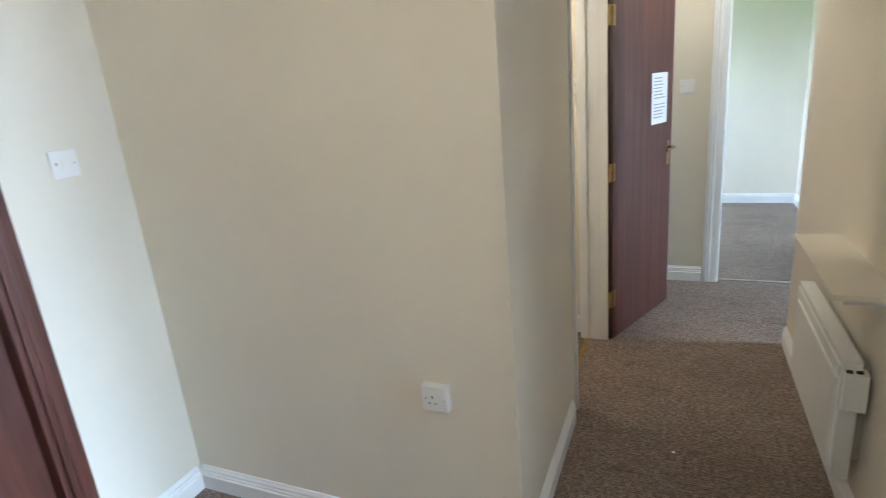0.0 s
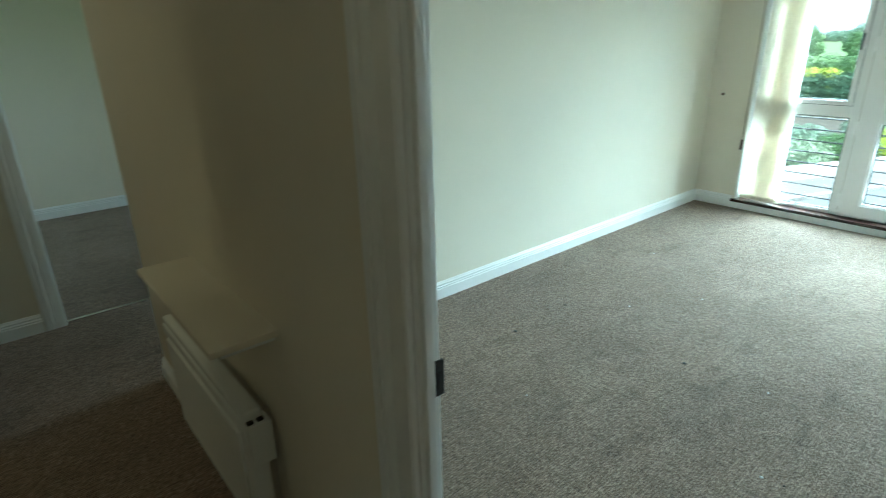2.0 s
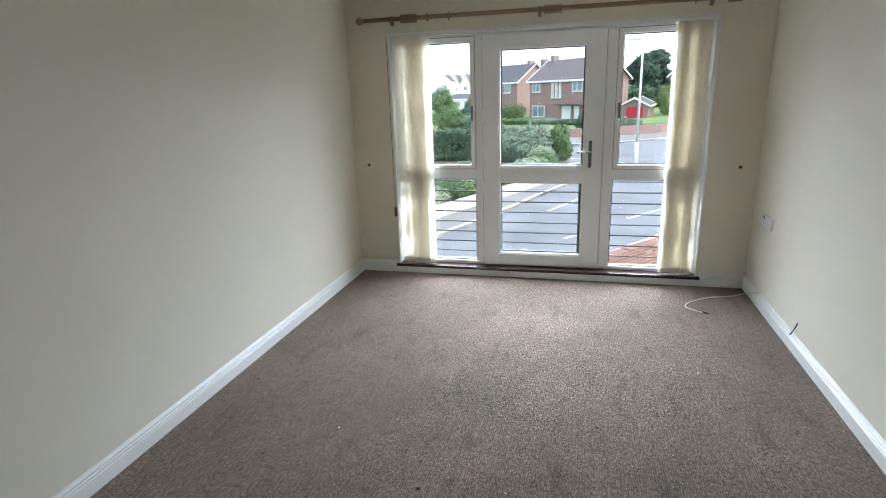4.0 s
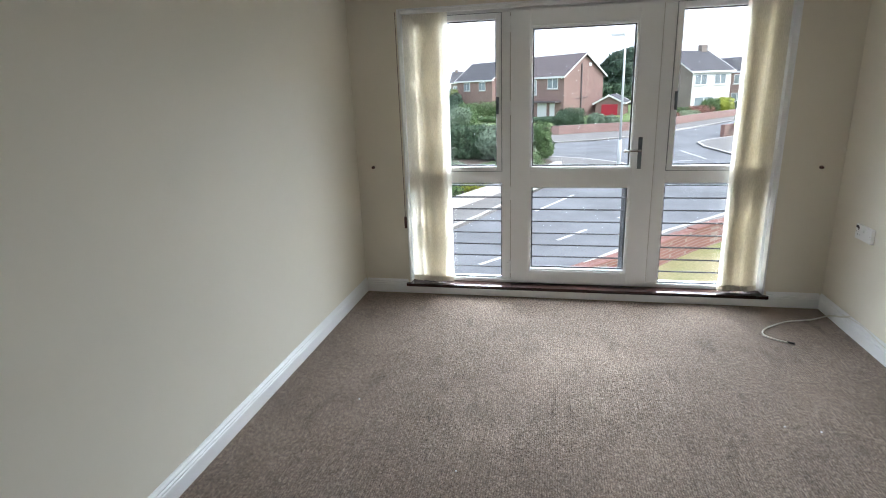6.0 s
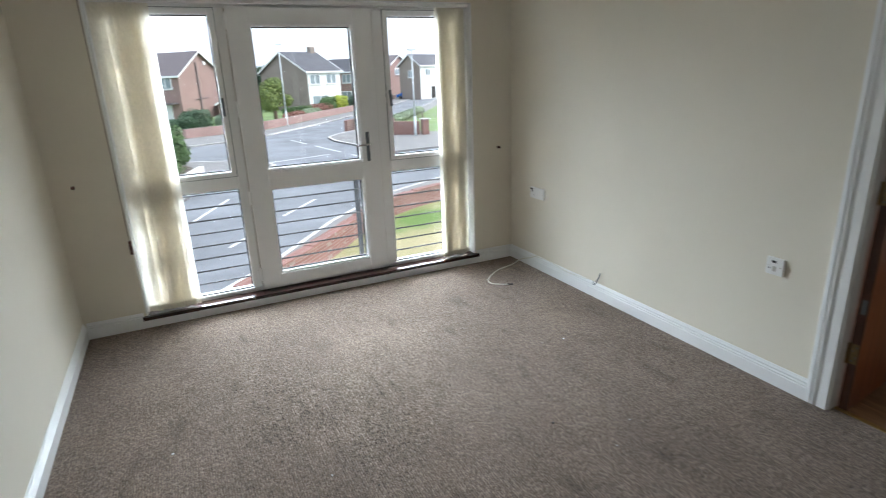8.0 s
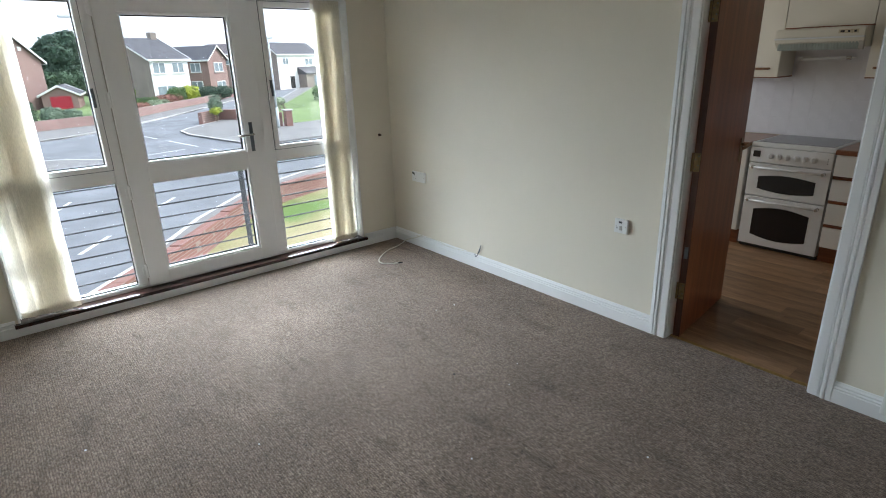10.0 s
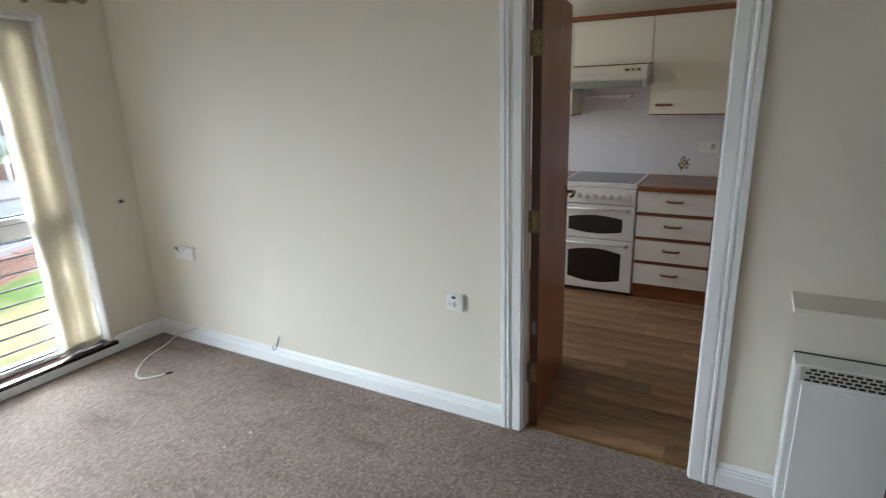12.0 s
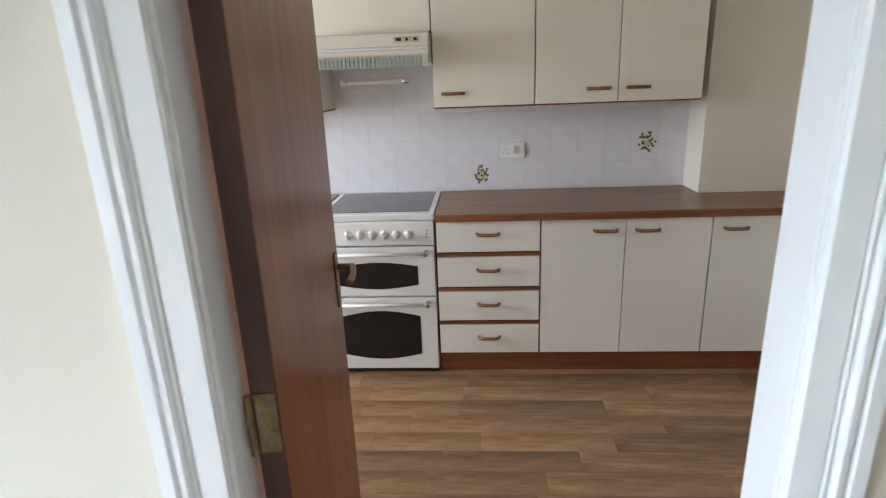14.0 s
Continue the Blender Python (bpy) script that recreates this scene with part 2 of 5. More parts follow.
M_CABLE = plain("cable_cream", (0.72, 0.70, 0.62), 0.5, 0.05, 30, 90, 0.05)
# outdoors
M_ROAD = plain("asphalt", (0.155, 0.164, 0.178), 0.85, 0.26, 0.5, 35, 0.5, depth=0.008)
M_PAVE = plain("pavement", (0.18, 0.176, 0.172), 0.9, 0.14, 0.8, 30, 0.4, depth=0.006)
M_KERB = plain("kerb_stone", (0.48, 0.47, 0.45), 0.9, 0.12, 3, 40, 0.4)
M_LINE = plain("road_paint", (0.52, 0.52, 0.51), 0.8, 0.15, 6, 60, 0.3)
M_BRICK = brick_material("red_brick", (0.22, 0.10, 0.08), (0.28, 0.145, 0.12), (0.3, 0.24, 0.21))
M_BRICK_B = brick_material("brown_brick", (0.235, 0.195, 0.17), (0.285, 0.235, 0.205), (0.3, 0.27, 0.24))
M_BRICK_P = brick_material("pink_brick", (0.28, 0.165, 0.147), (0.34, 0.21, 0.187), (0.29, 0.25, 0.22))
M_RENDER = plain("white_render", (0.74, 0.74, 0.72), 0.9, 0.05, 1, 40, 0.3)
M_SLATE = plain("roof_slate", (0.075, 0.075, 0.085), 0.8, 0.22, 1.5, 12, 0.6, depth=0.02)
M_ROOF_R = plain("roof_brown", (0.115, 0.096, 0.10), 0.8, 0.22, 1.5, 12, 0.6, depth=0.02)
M_FASCIA = plain("white_fascia", (0.78, 0.78, 0.78), 0.5, 0.03, 2, 40, 0.05)
M_OUTPANE = plain("far_window_glass", (0.22, 0.26, 0.28), 0.08, 0.3, 0.8, 20, 0.02)
M_REDDOOR = plain("red_paint", (0.40, 0.02, 0.04), 0.4, 0.1, 3, 40, 0.05)
M_POST = plain("galvanised_post", (0.52, 0.55, 0.56), 0.5, 0.06, 4, 60, 0.1)
M_BLUE = plain("blue_car_paint", (0.02, 0.11, 0.36), 0.25, 0.05, 3, 60, 0.02)
M_TYRE = plain("tyre", (0.02, 0.02, 0.02), 0.8, 0.1, 10, 60, 0.2)
M_SOIL = plain("soil", (0.075, 0.06, 0.045), 0.95, 0.3, 2, 30, 0.6)
M_TRUNK = plain("bark", (0.12, 0.09, 0.06), 0.9, 0.3, 8, 40, 0.6)
L_GREY = leaf_material("leaf_grey_green", (0.085, 0.13, 0.085), (0.21, 0.29, 0.20))
L_MID = leaf_material("leaf_green", (0.035, 0.085, 0.025), (0.12, 0.20, 0.06))
L_DARK = leaf_material("leaf_dark", (0.018, 0.045, 0.03), (0.05, 0.10, 0.055))
L_HEDGE = leaf_material("leaf_hedge", (0.020, 0.055, 0.028), (0.075, 0.135, 0.065))
L_YELLOW = leaf_material("leaf_golden", (0.20, 0.26, 0.02), (0.48, 0.52, 0.06))
L_OLIVE = leaf_material("leaf_olive", (0.07, 0.11, 0.02), (0.22, 0.27, 0.07))
L_PALE = leaf_material("leaf_pale", (0.16, 0.22, 0.13), (0.36, 0.42, 0.28))
L_RUST = leaf_material("leaf_rust", (0.16, 0.07, 0.05), (0.36, 0.17, 0.13))


def lawn_material():
    m, n, l, b = material("lawn")
    v = coords(n, l)
    dry = noise_tex(n, l, v, 0.35, 3, 0.5)
    fine = noise_tex(n, l, v, 14.0, 4, 0.7)
    col = ramp(n, l, dry, [(0.36, (0.13, 0.21, 0.05)), (0.47, (0.27, 0.27, 0.12)), (0.62, (0.40, 0.34, 0.20))])
    col = mixed(n, l, col, ramp(n, l, fine, [(0.3, (0.65, 0.68, 0.6)), (0.7, (1, 1, 1))]), 1.0, "MULTIPLY")
    l.new(col, b.inputs["Base Color"])
    b.inputs["Roughness"].default_value = 0.95
    bumped(n, l, b, fine, 0.8, 0.03)
    return m


M_LAWN = lawn_material()
M_GARDEN = plain("far_lawn", (0.13, 0.19, 0.065), 0.95, 0.25, 0.3, 10, 0.6, depth=0.03)


# ---- mesh helpers ----
def quad_box(bm, x0, x1, y0, y1, z0, z1, bevel=0.0, m=None):
    """A box between two corners, its edges rounded by bevel, moved by the matrix m."""
    vs = [bm.verts.new((x, y, z)) for z in (z0, z1) for y in (y0, y1) for x in (x0, x1)]
    fs = [bm.faces.new([vs[i] for i in f]) for f in ((0, 2, 3, 1), (4, 5, 7, 6), (0, 1, 5, 4), (2, 6, 7, 3), (0, 4, 6, 2), (1, 3, 7, 5))]
    if m is not None:
        for v in vs:
            v.co = m @ v.co
    if bevel:
        es = list({e for f in fs for e in f.edges})
        bmesh.ops.bevel(bm, geom=es, offset=bevel, segments=2, affect="EDGES", profile=0.6)


def tube(bm, p0, p1, r0, r1=None, segs=16, cap=True):
    """A round bar from p0 to p1."""
    p0, p1 = Vector(p0), Vector(p1)
    r1 = r0 if r1 is None else r1
    d = (p1 - p0).normalized()
    a = d.orthogonal().normalized()
    b = d.cross(a)
    rings = []
    for p, r in ((p0, r0), (p1, r1)):
        rings.append([bm.verts.new(p + r * (math.cos(k * math.tau / segs) * a + math.sin(k * math.tau / segs) * b)) for k in range(segs)])
    for k in range(segs):
        j = (k + 1) % segs
        bm.faces.new((rings[0][k], rings[0][j], rings[1][j], rings[1][k]))
    if cap:
        bm.faces.new(rings[0][::-1])
        bm.faces.new(rings[1])


def turned(bm, origin, axis, profile, segs=20):
    """A turned shape: profile of (distance along the axis, radius)."""
    o, d = Vector(origin), Vector(axis).normalized()
    a = d.orthogonal().normalized()
    b = d.cross(a)
    rings = [[bm.verts.new(o + s * d + r * (math.cos(k * math.tau / segs) * a + math.sin(k * math.tau / segs) * b)) for k in range(segs)] for s, r in profile]
    for q, w in zip(rings, rings[1:]):
        for k in range(segs):
            j = (k + 1) % segs
            bm.faces.new((q[k], q[j], w[j], w[k]))
    bm.faces.new(rings[0][::-1])
    bm.faces.new(rings[-1])


def bent_tube(bm, pts, r, segs=8):
    """A round cord through points, smoothed between them."""
    pts = [Vector(p) for p in pts]
    fine = []
    for i in range(len(pts) - 1):
        p0, p1, p2, p3 = pts[max(i - 1, 0)], pts[i], pts[i + 1], pts[min(i + 2, len(pts) - 1)]
        for k in range(6):
            t = k / 6
            fine.append(0.5 * ((2 * p1) + (p2 - p0) * t + (2 * p0 - 5 * p1 + 4 * p2 - p3) * t * t + (3 * p1 - p0 - 3 * p2 + p3) * t ** 3))
    fine.append(pts[-1])
    rings, up = [], Vector((0.01, 0.02, 1))
    for i, p in enumerate(fine):
        d = (fine[min(i + 1, len(fine) - 1)] - fine[max(i - 1, 0)]).normalized()
        a = d.cross(up)
        a = a.normalized() if a.length > 1e-4 else d.orthogonal().normalized()
        b = d.cross(a)
        rings.append([bm.verts.new(p + r * (math.cos(k * math.tau / segs) * a + math.sin(k * math.tau / segs) * b)) for k in range(segs)])
    for q, w in zip(rings, rings[1:]):
        for k in range(segs):
            j = (k + 1) % segs
            bm.faces.new((q[k], q[j], w[j], w[k]))
    bm.faces.new(rings[0][::-1])
    bm.faces.new(rings[-1])


def prism(bm, pts, z0, z1):
    """A flat polygon raised from z0 to z1."""
    lo, hi = [bm.verts.new((x, y, z0)) for x, y in pts], [bm.verts.new((x, y, z1)) for x, y in pts]
    n = len(pts)
    area = sum(pts[i][0] * pts[(i + 1) % n][1] - pts[(i + 1) % n][0] * pts[i][1] for i in range(n))
    if area < 0:
        lo, hi = lo[::-1], hi[::-1]
    bm.faces.new(lo[::-1])
    bm.faces.new(hi)
    for i in range(n):
        j = (i + 1) % n
        bm.faces.new((lo[i], lo[j], hi[j], hi[i]))


def sweep(bm, p0, p1, out, profile):
    """A moulding from p0 to p1: profile of (proud along out, height along the third way)."""
    p0, p1, out = Vector(p0), Vector(p1), Vector(out).normalized()
    d = (p1 - p0).normalized()
    up = Vector((0, 0, 1)) if abs(d.z) < 0.5 else out.cross(d).normalized()
    a = [bm.verts.new(p0 + out * u + up * v) for u, v in profile]
    b = [bm.verts.new(p1 + out * u + up * v) for u, v in profile]
    n = len(profile)
    for i in range(n):
        j = (i + 1) % n
        bm.faces.new((a[i], b[i], b[j], a[j]))
    bm.faces.new(a)
    bm.faces.new(b[::-1])


def finish(name, bm, mat, smooth=False):
    bmesh.ops.recalc_face_normals(bm, faces=bm.faces[:])
    me = bpy.data.meshes.new(name)
    bm.to_mesh(me)
    bm.free()
    me.materials.append(mat)
    if smooth:
        for p in me.polygons:
            p.use_smooth = len(p.vertices) == 4
    return new(name, me)


def part(name, bm, mat, parent, label="", smooth=False):
    ob = finish(name, bm, mat, smooth)
    ob.parent = parent
    return tagged(ob, label)


def thing(name, label, category, at=None, group="", kind=""):
    ob = new(name)
    ob.empty_display_size = 0.1
    if at is not None:
        ob.matrix_basis = at if isinstance(at, Matrix) else Matrix.Translation(at)
    return tagged(ob, label, category, group, kind)


def single(name, bm, mat, label, category, group="", kind="", smooth=False):
    return tagged(finish(name, bm, mat, smooth), label, category, group, kind)


def setting(name, bm, mat, label, category="", smooth=False):
    return tagged(finish(name, bm, mat, smooth), label, category or name.split("_")[0], kind="structure")


def boxes(*rows, bevel=0.0):
    bm = bmesh.new()
    for r in rows:
        quad_box(bm, *r, bevel=bevel)
    return bm


# ---- plan (metres) ----
XH, XL = 0.935, 0.978            # hall face and living-room face of the wall between them
XW, YL, YK = 5.735, 3.388, 0.05  # window wall, long wall, kitchen wall of the living room
YKK, YB = -0.03, -2.59         # kitchen side of that wall, kitchen back wall
CEIL = 2.4
YA, XP, XWEST = 1.72, -0.07, -1.49  # hall recess wall, passage wall, hall west wall
YEND, YBED, XBED = 4.6, 7.23, 1.53
XOUT = 5.99                    # outer face of the facade


def wall_along(name, axis, lo, hi, t0, t1, openings=(), z1=CEIL, mat=None, label="cream painted plaster wall"):
    """A wall with thickness t0..t1 across and lo..hi along, cut by openings (a0, a1, z0, z1)."""
    bm = bmesh.new()

    def add(a0, a1, b0, b1):
        if a1 - a0 > 1e-4 and b1 - b0 > 1e-4:
            if axis == "x":
                quad_box(bm, a0, a1, t0, t1, b0, b1)
            else:
                quad_box(bm, t0, t1, a0, a1, b0, b1)

    at = lo
    for a0, a1, z0, zt in sorted(openings):
        add(at, a0, 0, z1)
        add(a0, a1, 0, z0)
        add(a0, a1, zt, z1)
        at = a1
    add(at, hi, 0, z1)
    return setting(name, bm, mat or M_WALL, label, "wall")


DOOR_H = 2.03
wall_along("wall_kitchen", "x", -1.6, XW, YKK, YK, [(2.18, 2.975, 0, DOOR_H + 0.03)])
wall_along("wall_living_north", "x", XL, XW, YL, 3.63)
wall_along("wall_hall_east", "y", YK, 3.63, XH, XL, [(0.745, 1.572, 0, DOOR_H + 0.03)])
wall_along("wall_facade", "y", YB - 0.12, 4.72, XW, XOUT, [(0.42, 3.015, 0.06, 2.115), (-2.2, -0.6, 1.0, 2.1), (3.75, 4.5, 0.8, 2.1)], z1=CEIL)
wall_along("wall_kitchen_back", "x", 0.6, XW, YB - 0.12, YB)
wall_along("wall_kitchen_west", "y", YB - 0.12, YKK, 0.6, 0.72)
wall_along("wall_recess", "x", XWEST, XP, YA, YA + 0.1)
wall_along("wall_passage", "y", YA + 0.1, YEND, XP - 0.1, XP, [(2.68, 3.49, 0, DOOR_H + 0.03)])
wall_along("wall_hall_west", "y", YK, YEND + 0.1, XWEST - 0.1, XWEST, [(0.42, 1.24, 0, DOOR_H + 0.03)])
wall_along("wall_bathroom_north", "x", XWEST, XP - 0.1, 3.56, 3.66)
wall_along("wall_end", "x", XP - 0.1, XW, YEND, YEND + 0.1, [(0.615, 1.395, 0, DOOR_H + 0.03)])
wall_along("wall_bedroom_east", "y", YEND + 0.1, YBED, XBED, XBED + 0.1)
wall_along("wall_bedroom_north", "x", -1.7, XBED + 0.1, YBED, YBED + 0.1)
wall_along("wall_bedroom_west", "y", YEND + 0.1, YBED, -1.7, -1.6, [(5.2, 6.8, 0.9, 2.1)])
setting("wall_landing", boxes((XWEST - 0.25, XWEST - 0.15, 0.3, 1.4, 0, CEIL)), M_WALL, "plain wall behind the hall door")
setting("ceiling", boxes((-1.75, XOUT, YB - 0.12, YBED + 0.1, CEIL, CEIL + 0.15)), M_CEIL, "flat white painted ceiling")

# floors
setting("floor_carpet", boxes((-1.75, XW, YK - 0.05, YBED + 0.1, -0.12, 0.0)), M_CARPET, "brown-beige loop pile carpet with trodden smudges", "floor")
kitchen_floor = setting("floor_kitchen", boxes((0.6, XW, YB - 0.12, 0.0, -0.12, -0.006)), M_UNDER, "wood-effect vinyl plank kitchen floor", "floor")

# skirting boards
SKIRT = [(0, 0), (0.018, 0), (0.018, 0.066), (0.013, 0.071), (0.0165, 0.079), (0.010, 0.086), (0.0135, 0.094), (0.006, 0.103), (0.004, 0.108), (0, 0.110)]


def skirting(name, *runs):
    bm = bmesh.new()
    for p0, p1, out in runs:
        sweep(bm, (*p0, 0), (*p1, 0), (*out, 0), SKIRT)
    setting(name, bm, M_TRIM, "white gloss moulded skirting board", "baseboard")


skirting("baseboard_living", ((XL + 0.018, YL), (XW, YL), (0, -1)), ((XW, YL - 0.018), (XW, 3.03), (-1, 0)), ((XW, 0.405), (XW, YK + 0.018), (-1, 0)),
         ((3.045, YK), (XW, YK), (0, 1)), ((XL, YK), (2.095, YK), (0, 1)), ((XL, 1.65), (XL, YL), (1, 0)))
skirting("baseboard_hall", ((XWEST + 0.018, YA), (XP, YA), (0, -1)), ((XP, YA - 0.018), (XP, 2.60), (1, 0)), ((XWEST, 1.33), (XWEST, YA - 0.018), (1, 0)),
         ((XH, 1.65), (XH, 3.63), (-1, 0)), ((XP + 0.018, YEND), (0.53, YEND), (0, -1)), ((XP, 3.57), (XP, YEND - 0.018), (1, 0)))
skirting("baseboard_bedroom", ((-1.6, YBED), (XBED, YBED), (0, -1)), ((XBED, YEND + 0.1), (XBED, YBED - 0.018), (-1, 0)))
skirting("baseboard_bathroom", ((XWEST, 3.56), (XP - 0.1, 3.56), (0, -1)))

# door linings and fluted architraves
ARCH = [(0, 0), (0, 0.100), (0.016, 0.100), (0.019, 0.097), (0.020, 0.078), (0.0125, 0.0745), (0.0125, 0.0715), (0.0195, 0.068), (0.020, 0.060), (0.0175, 0.056),
        (0.0115, 0.0535), (0.0115, 0.0505), (0.0155, 0.0475), (0.0115, 0.0445), (0.0145, 0.041), (0.0135, 0.004), (0.010, 0.0)]


def architrave(bm, axis, a0, a1, face, out, top):
    """Casing round an opening a0..a1 on a wall face; out is the sign of the face's outward way."""
    w = 0.100
    for a, s in ((a0, -1), (a1, 1)):
        pts = [(u, v * s) for u, v in ARCH]
        lo, hi = [], []
        for u, v in pts:
            p = (a + v, face + out * u) if axis == "x" else (face + out * u, a + v)
            lo.append(bm.verts.new((*p, 0.0)))
            hi.append(bm.verts.new((*p, top + abs(v))))
        n = len(pts)
        for i in range(n):
            j = (i + 1) % n
            bm.faces.new((lo[i], lo[j], hi[j], hi[i]))
        bm.faces.new(lo)
    ends = []
    for a, s in ((a0, -1), (a1, 1)):
        ends.append([bm.verts.new(((a + s * v, face + out * u) if axis == "x" else (face + out * u, a + s * v)) + (top + v,)) for u, v in ARCH])
    n = len(ARCH)
    for i in range(n):
        j = (i + 1) % n
        bm.faces.new((ends[0][i], ends[1][i], ends[1][j], ends[0][j]))


def door_frame(name, axis, a0, a1, t0, t1, faces, mat=None, label="white gloss door lining and fluted architrave", stop=None):
    """Lining inside an opening a0..a1 of a wall t0..t1, with architraves on the faces named."""
    mat = mat or M_TRIM
    frame_ob = thing(name, label, "door frame", kind="structure")
    th = 0.022
    for b0, b1, z0, z1 in ((a0 - th, a0, 0, DOOR_H), (a1, a1 + th, 0, DOOR_H), (a0 - th, a1 + th, DOOR_H, DOOR_H + th)):
        bm = bmesh.new()
        quad_box(bm, *((b0, b1, t0 - 0.001, t1 + 0.001) if axis == "x" else (t0 - 0.001, t1 + 0.001, b0, b1)), z0, z1, bevel=0.002)
        part("lining", bm, mat, frame_ob)
    if stop:
        bm = bmesh.new()
        for b0, b1, z0, z1 in ((a0, a0 + 0.012, 0, DOOR_H), (a1 - 0.012, a1, 0, DOOR_H), (a0, a1, DOOR_H - 0.012, DOOR_H)):
            quad_box(bm, *((b0, b1, stop[0], stop[1]) if axis == "x" else (stop[0], stop[1], b0, b1)), z0, z1, bevel=0.002)
        part("door_stop", bm, mat, frame_ob)
    for face, out in faces:
        bm = bmesh.new()
        architrave(bm, axis, a0 - 0.006, a1 + 0.006, face, out, DOOR_H + 0.004)
        part("architrave", bm, mat, frame_ob)
    return frame_ob


door_frame("door_frame_kitchen", "x", 2.203, 2.952, YKK, YK, ((YK, 1),))
living_frame = door_frame("door_frame_living", "y", 0.768, 1.548, XH, XL, ((XH, -1),), stop=(XH + 0.008, XH + 0.026))
bath_frame = door_frame("door_frame_bathroom", "y", 2.705, 3.465, XP - 0.1, XP + 0.012, (), stop=(XP - 0.08, XP - 0.05))
door_frame("door_frame_bedroom", "x", 0.64, 1.37, YEND, YEND + 0.1, ((YEND, -1), (YEND + 0.1, 1)))
part("post", boxes((XP, XP + 0.062, 3.466, 3.54, 0, DOOR_H + 0.05), bevel=0.004), M_TRIM, bath_frame)
bm = boxes((XH + 0.028, XH + 0.05, 1.5435, 1.5475, 0.985, 1.05), bevel=0.001)
quad_box(bm, XH + 0.03, XL - 0.004, 1.537, 1.5475, 1.0, 1.035, bevel=0.002)
part("strike_plate", bm, M_DARK, living_frame, "dark metal strike plate")

# dark hardwood frame and closed door in the hall's west wall
dark_frame = thing("door_frame_store", "reddish hardwood door frame and architrave", "door frame", kind="structure")
for y0, y1, z0, z1 in ((0.42, 0.45, 0, DOOR_H), (1.21, 1.24, 0, DOOR_H), (0.42, 1.24, DOOR_H, DOOR_H + 0.03)):
    part("lining", boxes((XWEST - 0.1, XWEST + 0.001, y0, y1, z0, z1), bevel=0.002), M_DOOR, dark_frame)
for y0, y1, z0, z1 in ((0.36, 0.43, 0, DOOR_H + 0.08), (1.23, 1.30, 0, DOOR_H + 0.08), (0.43, 1.23, DOOR_H + 0.01, DOOR_H + 0.08)):
    bm = boxes((XWEST, XWEST + 0.016, y0, y1, z0, z1), bevel=0.004)
    quad_box(bm, XWEST, XWEST + 0.022, y0 + 0.02, y1 - 0.02, z0, z1 - 0.02, bevel=0.005)
    part("architrave", bm, M_DOOR, dark_frame)


def lever_set(parent, m, mat, side=1):
    """A lever handle on a long back plate, on the plane y = 0 of the matrix m, sticking out to -y."""
    bm = bmesh.new()
    quad_box(bm, -0.02, 0.02, -0.006, 0, -0.09, 0.06, bevel=0.003, m=m)
    h = part("handle", bm, mat, parent, "metal lever handle on a back plate")
    bm = bmesh.new()
    tube(bm, m @ Vector((0, -0.004, 0.02)), m @ Vector((0, -0.05, 0.02)), 0.009, 0.008)
    bent_tube(bm, [m @ Vector(p) for p in ((0, -0.046, 0.02), (side * 0.03, -0.05, 0.02), (side * 0.075, -0.052, 0.017), (side * 0.11, -0.046, 0.012))], 0.0085, 10)
    part("lever", bm, mat, h, smooth=True)
    return h


def door_leaf(name, label, hinge, angle, width, mat, thick=0.042, into=1, levers=(), edge_mat=None):
    """A flush leaf hung at hinge; it lies along local +x from the hinge, thickness 0..thick along local y * into."""
    ob = thing(name, label, "door", pose(hinge[0], hinge[1], 0, 0, 0, angle), kind="structure")
    y0, y1 = sorted((0, thick * into))
    part("panel", boxes((0.002, width, y0, y1, 0.008, DOOR_H - 0.004), bevel=0.0015), mat, ob)
    em = edge_mat or M_EDGE
    part("lipping", boxes((-0.001, 0.0025, y0 + 0.001, y1 - 0.001, 0.009, DOOR_H - 0.005)), em, ob, "dark stained hinge edge")
    part("lipping", boxes((width - 0.001, width + 0.002, y0 + 0.001, y1 - 0.001, 0.009, DOOR_H - 0.005)), em, ob)
    for y, flip in levers:
        m = Matrix.Translation((width - 0.055, y, 1.045)) @ (Matrix.Rotation(math.pi, 4, "Z") if flip else Matrix())
        lever_set(ob, m, M_BRONZE, 1 if flip else -1)
    return ob


# kitchen door, swung open into the kitchen
kd = door_leaf("door_kitchen", "reddish sapele veneered flush door standing open", (2.939, 0.0), -180 + 97.1, 0.735, M_DOOR_K, 0.04, -1, ((-0.04, False), (0.0, True)))
for z in (0.30, 1.05, 1.80):
    bm = bmesh.new()
    quad_box(bm, -0.0035, -0.001, -0.037, -0.006, z - 0.05, z + 0.05, bevel=0.0006)
    tube(bm, (-0.006, 0.002, z - 0.05), (-0.006, 0.002, z + 0.05), 0.006, segs=10)
    plate_k = part("hinge", bm, M_DULL, kd, "dull aged brass butt hinge")
    for dy, dz in ((-0.014, -0.035), (-0.028, -0.015), (-0.014, 0.015), (-0.028, 0.035)):
        bm = bmesh.new()
        tube(bm, (-0.0025, dy, z + dz), (-0.0048, dy, z + dz), 0.004, segs=8)
        part("screw", bm, M_STEEL, plate_k)
part("patch_plate", boxes((-0.0032, -0.001, -0.032, -0.012, 0.50, 0.57), bevel=0.0006), M_STEEL, kd, "dark filled hinge recess")
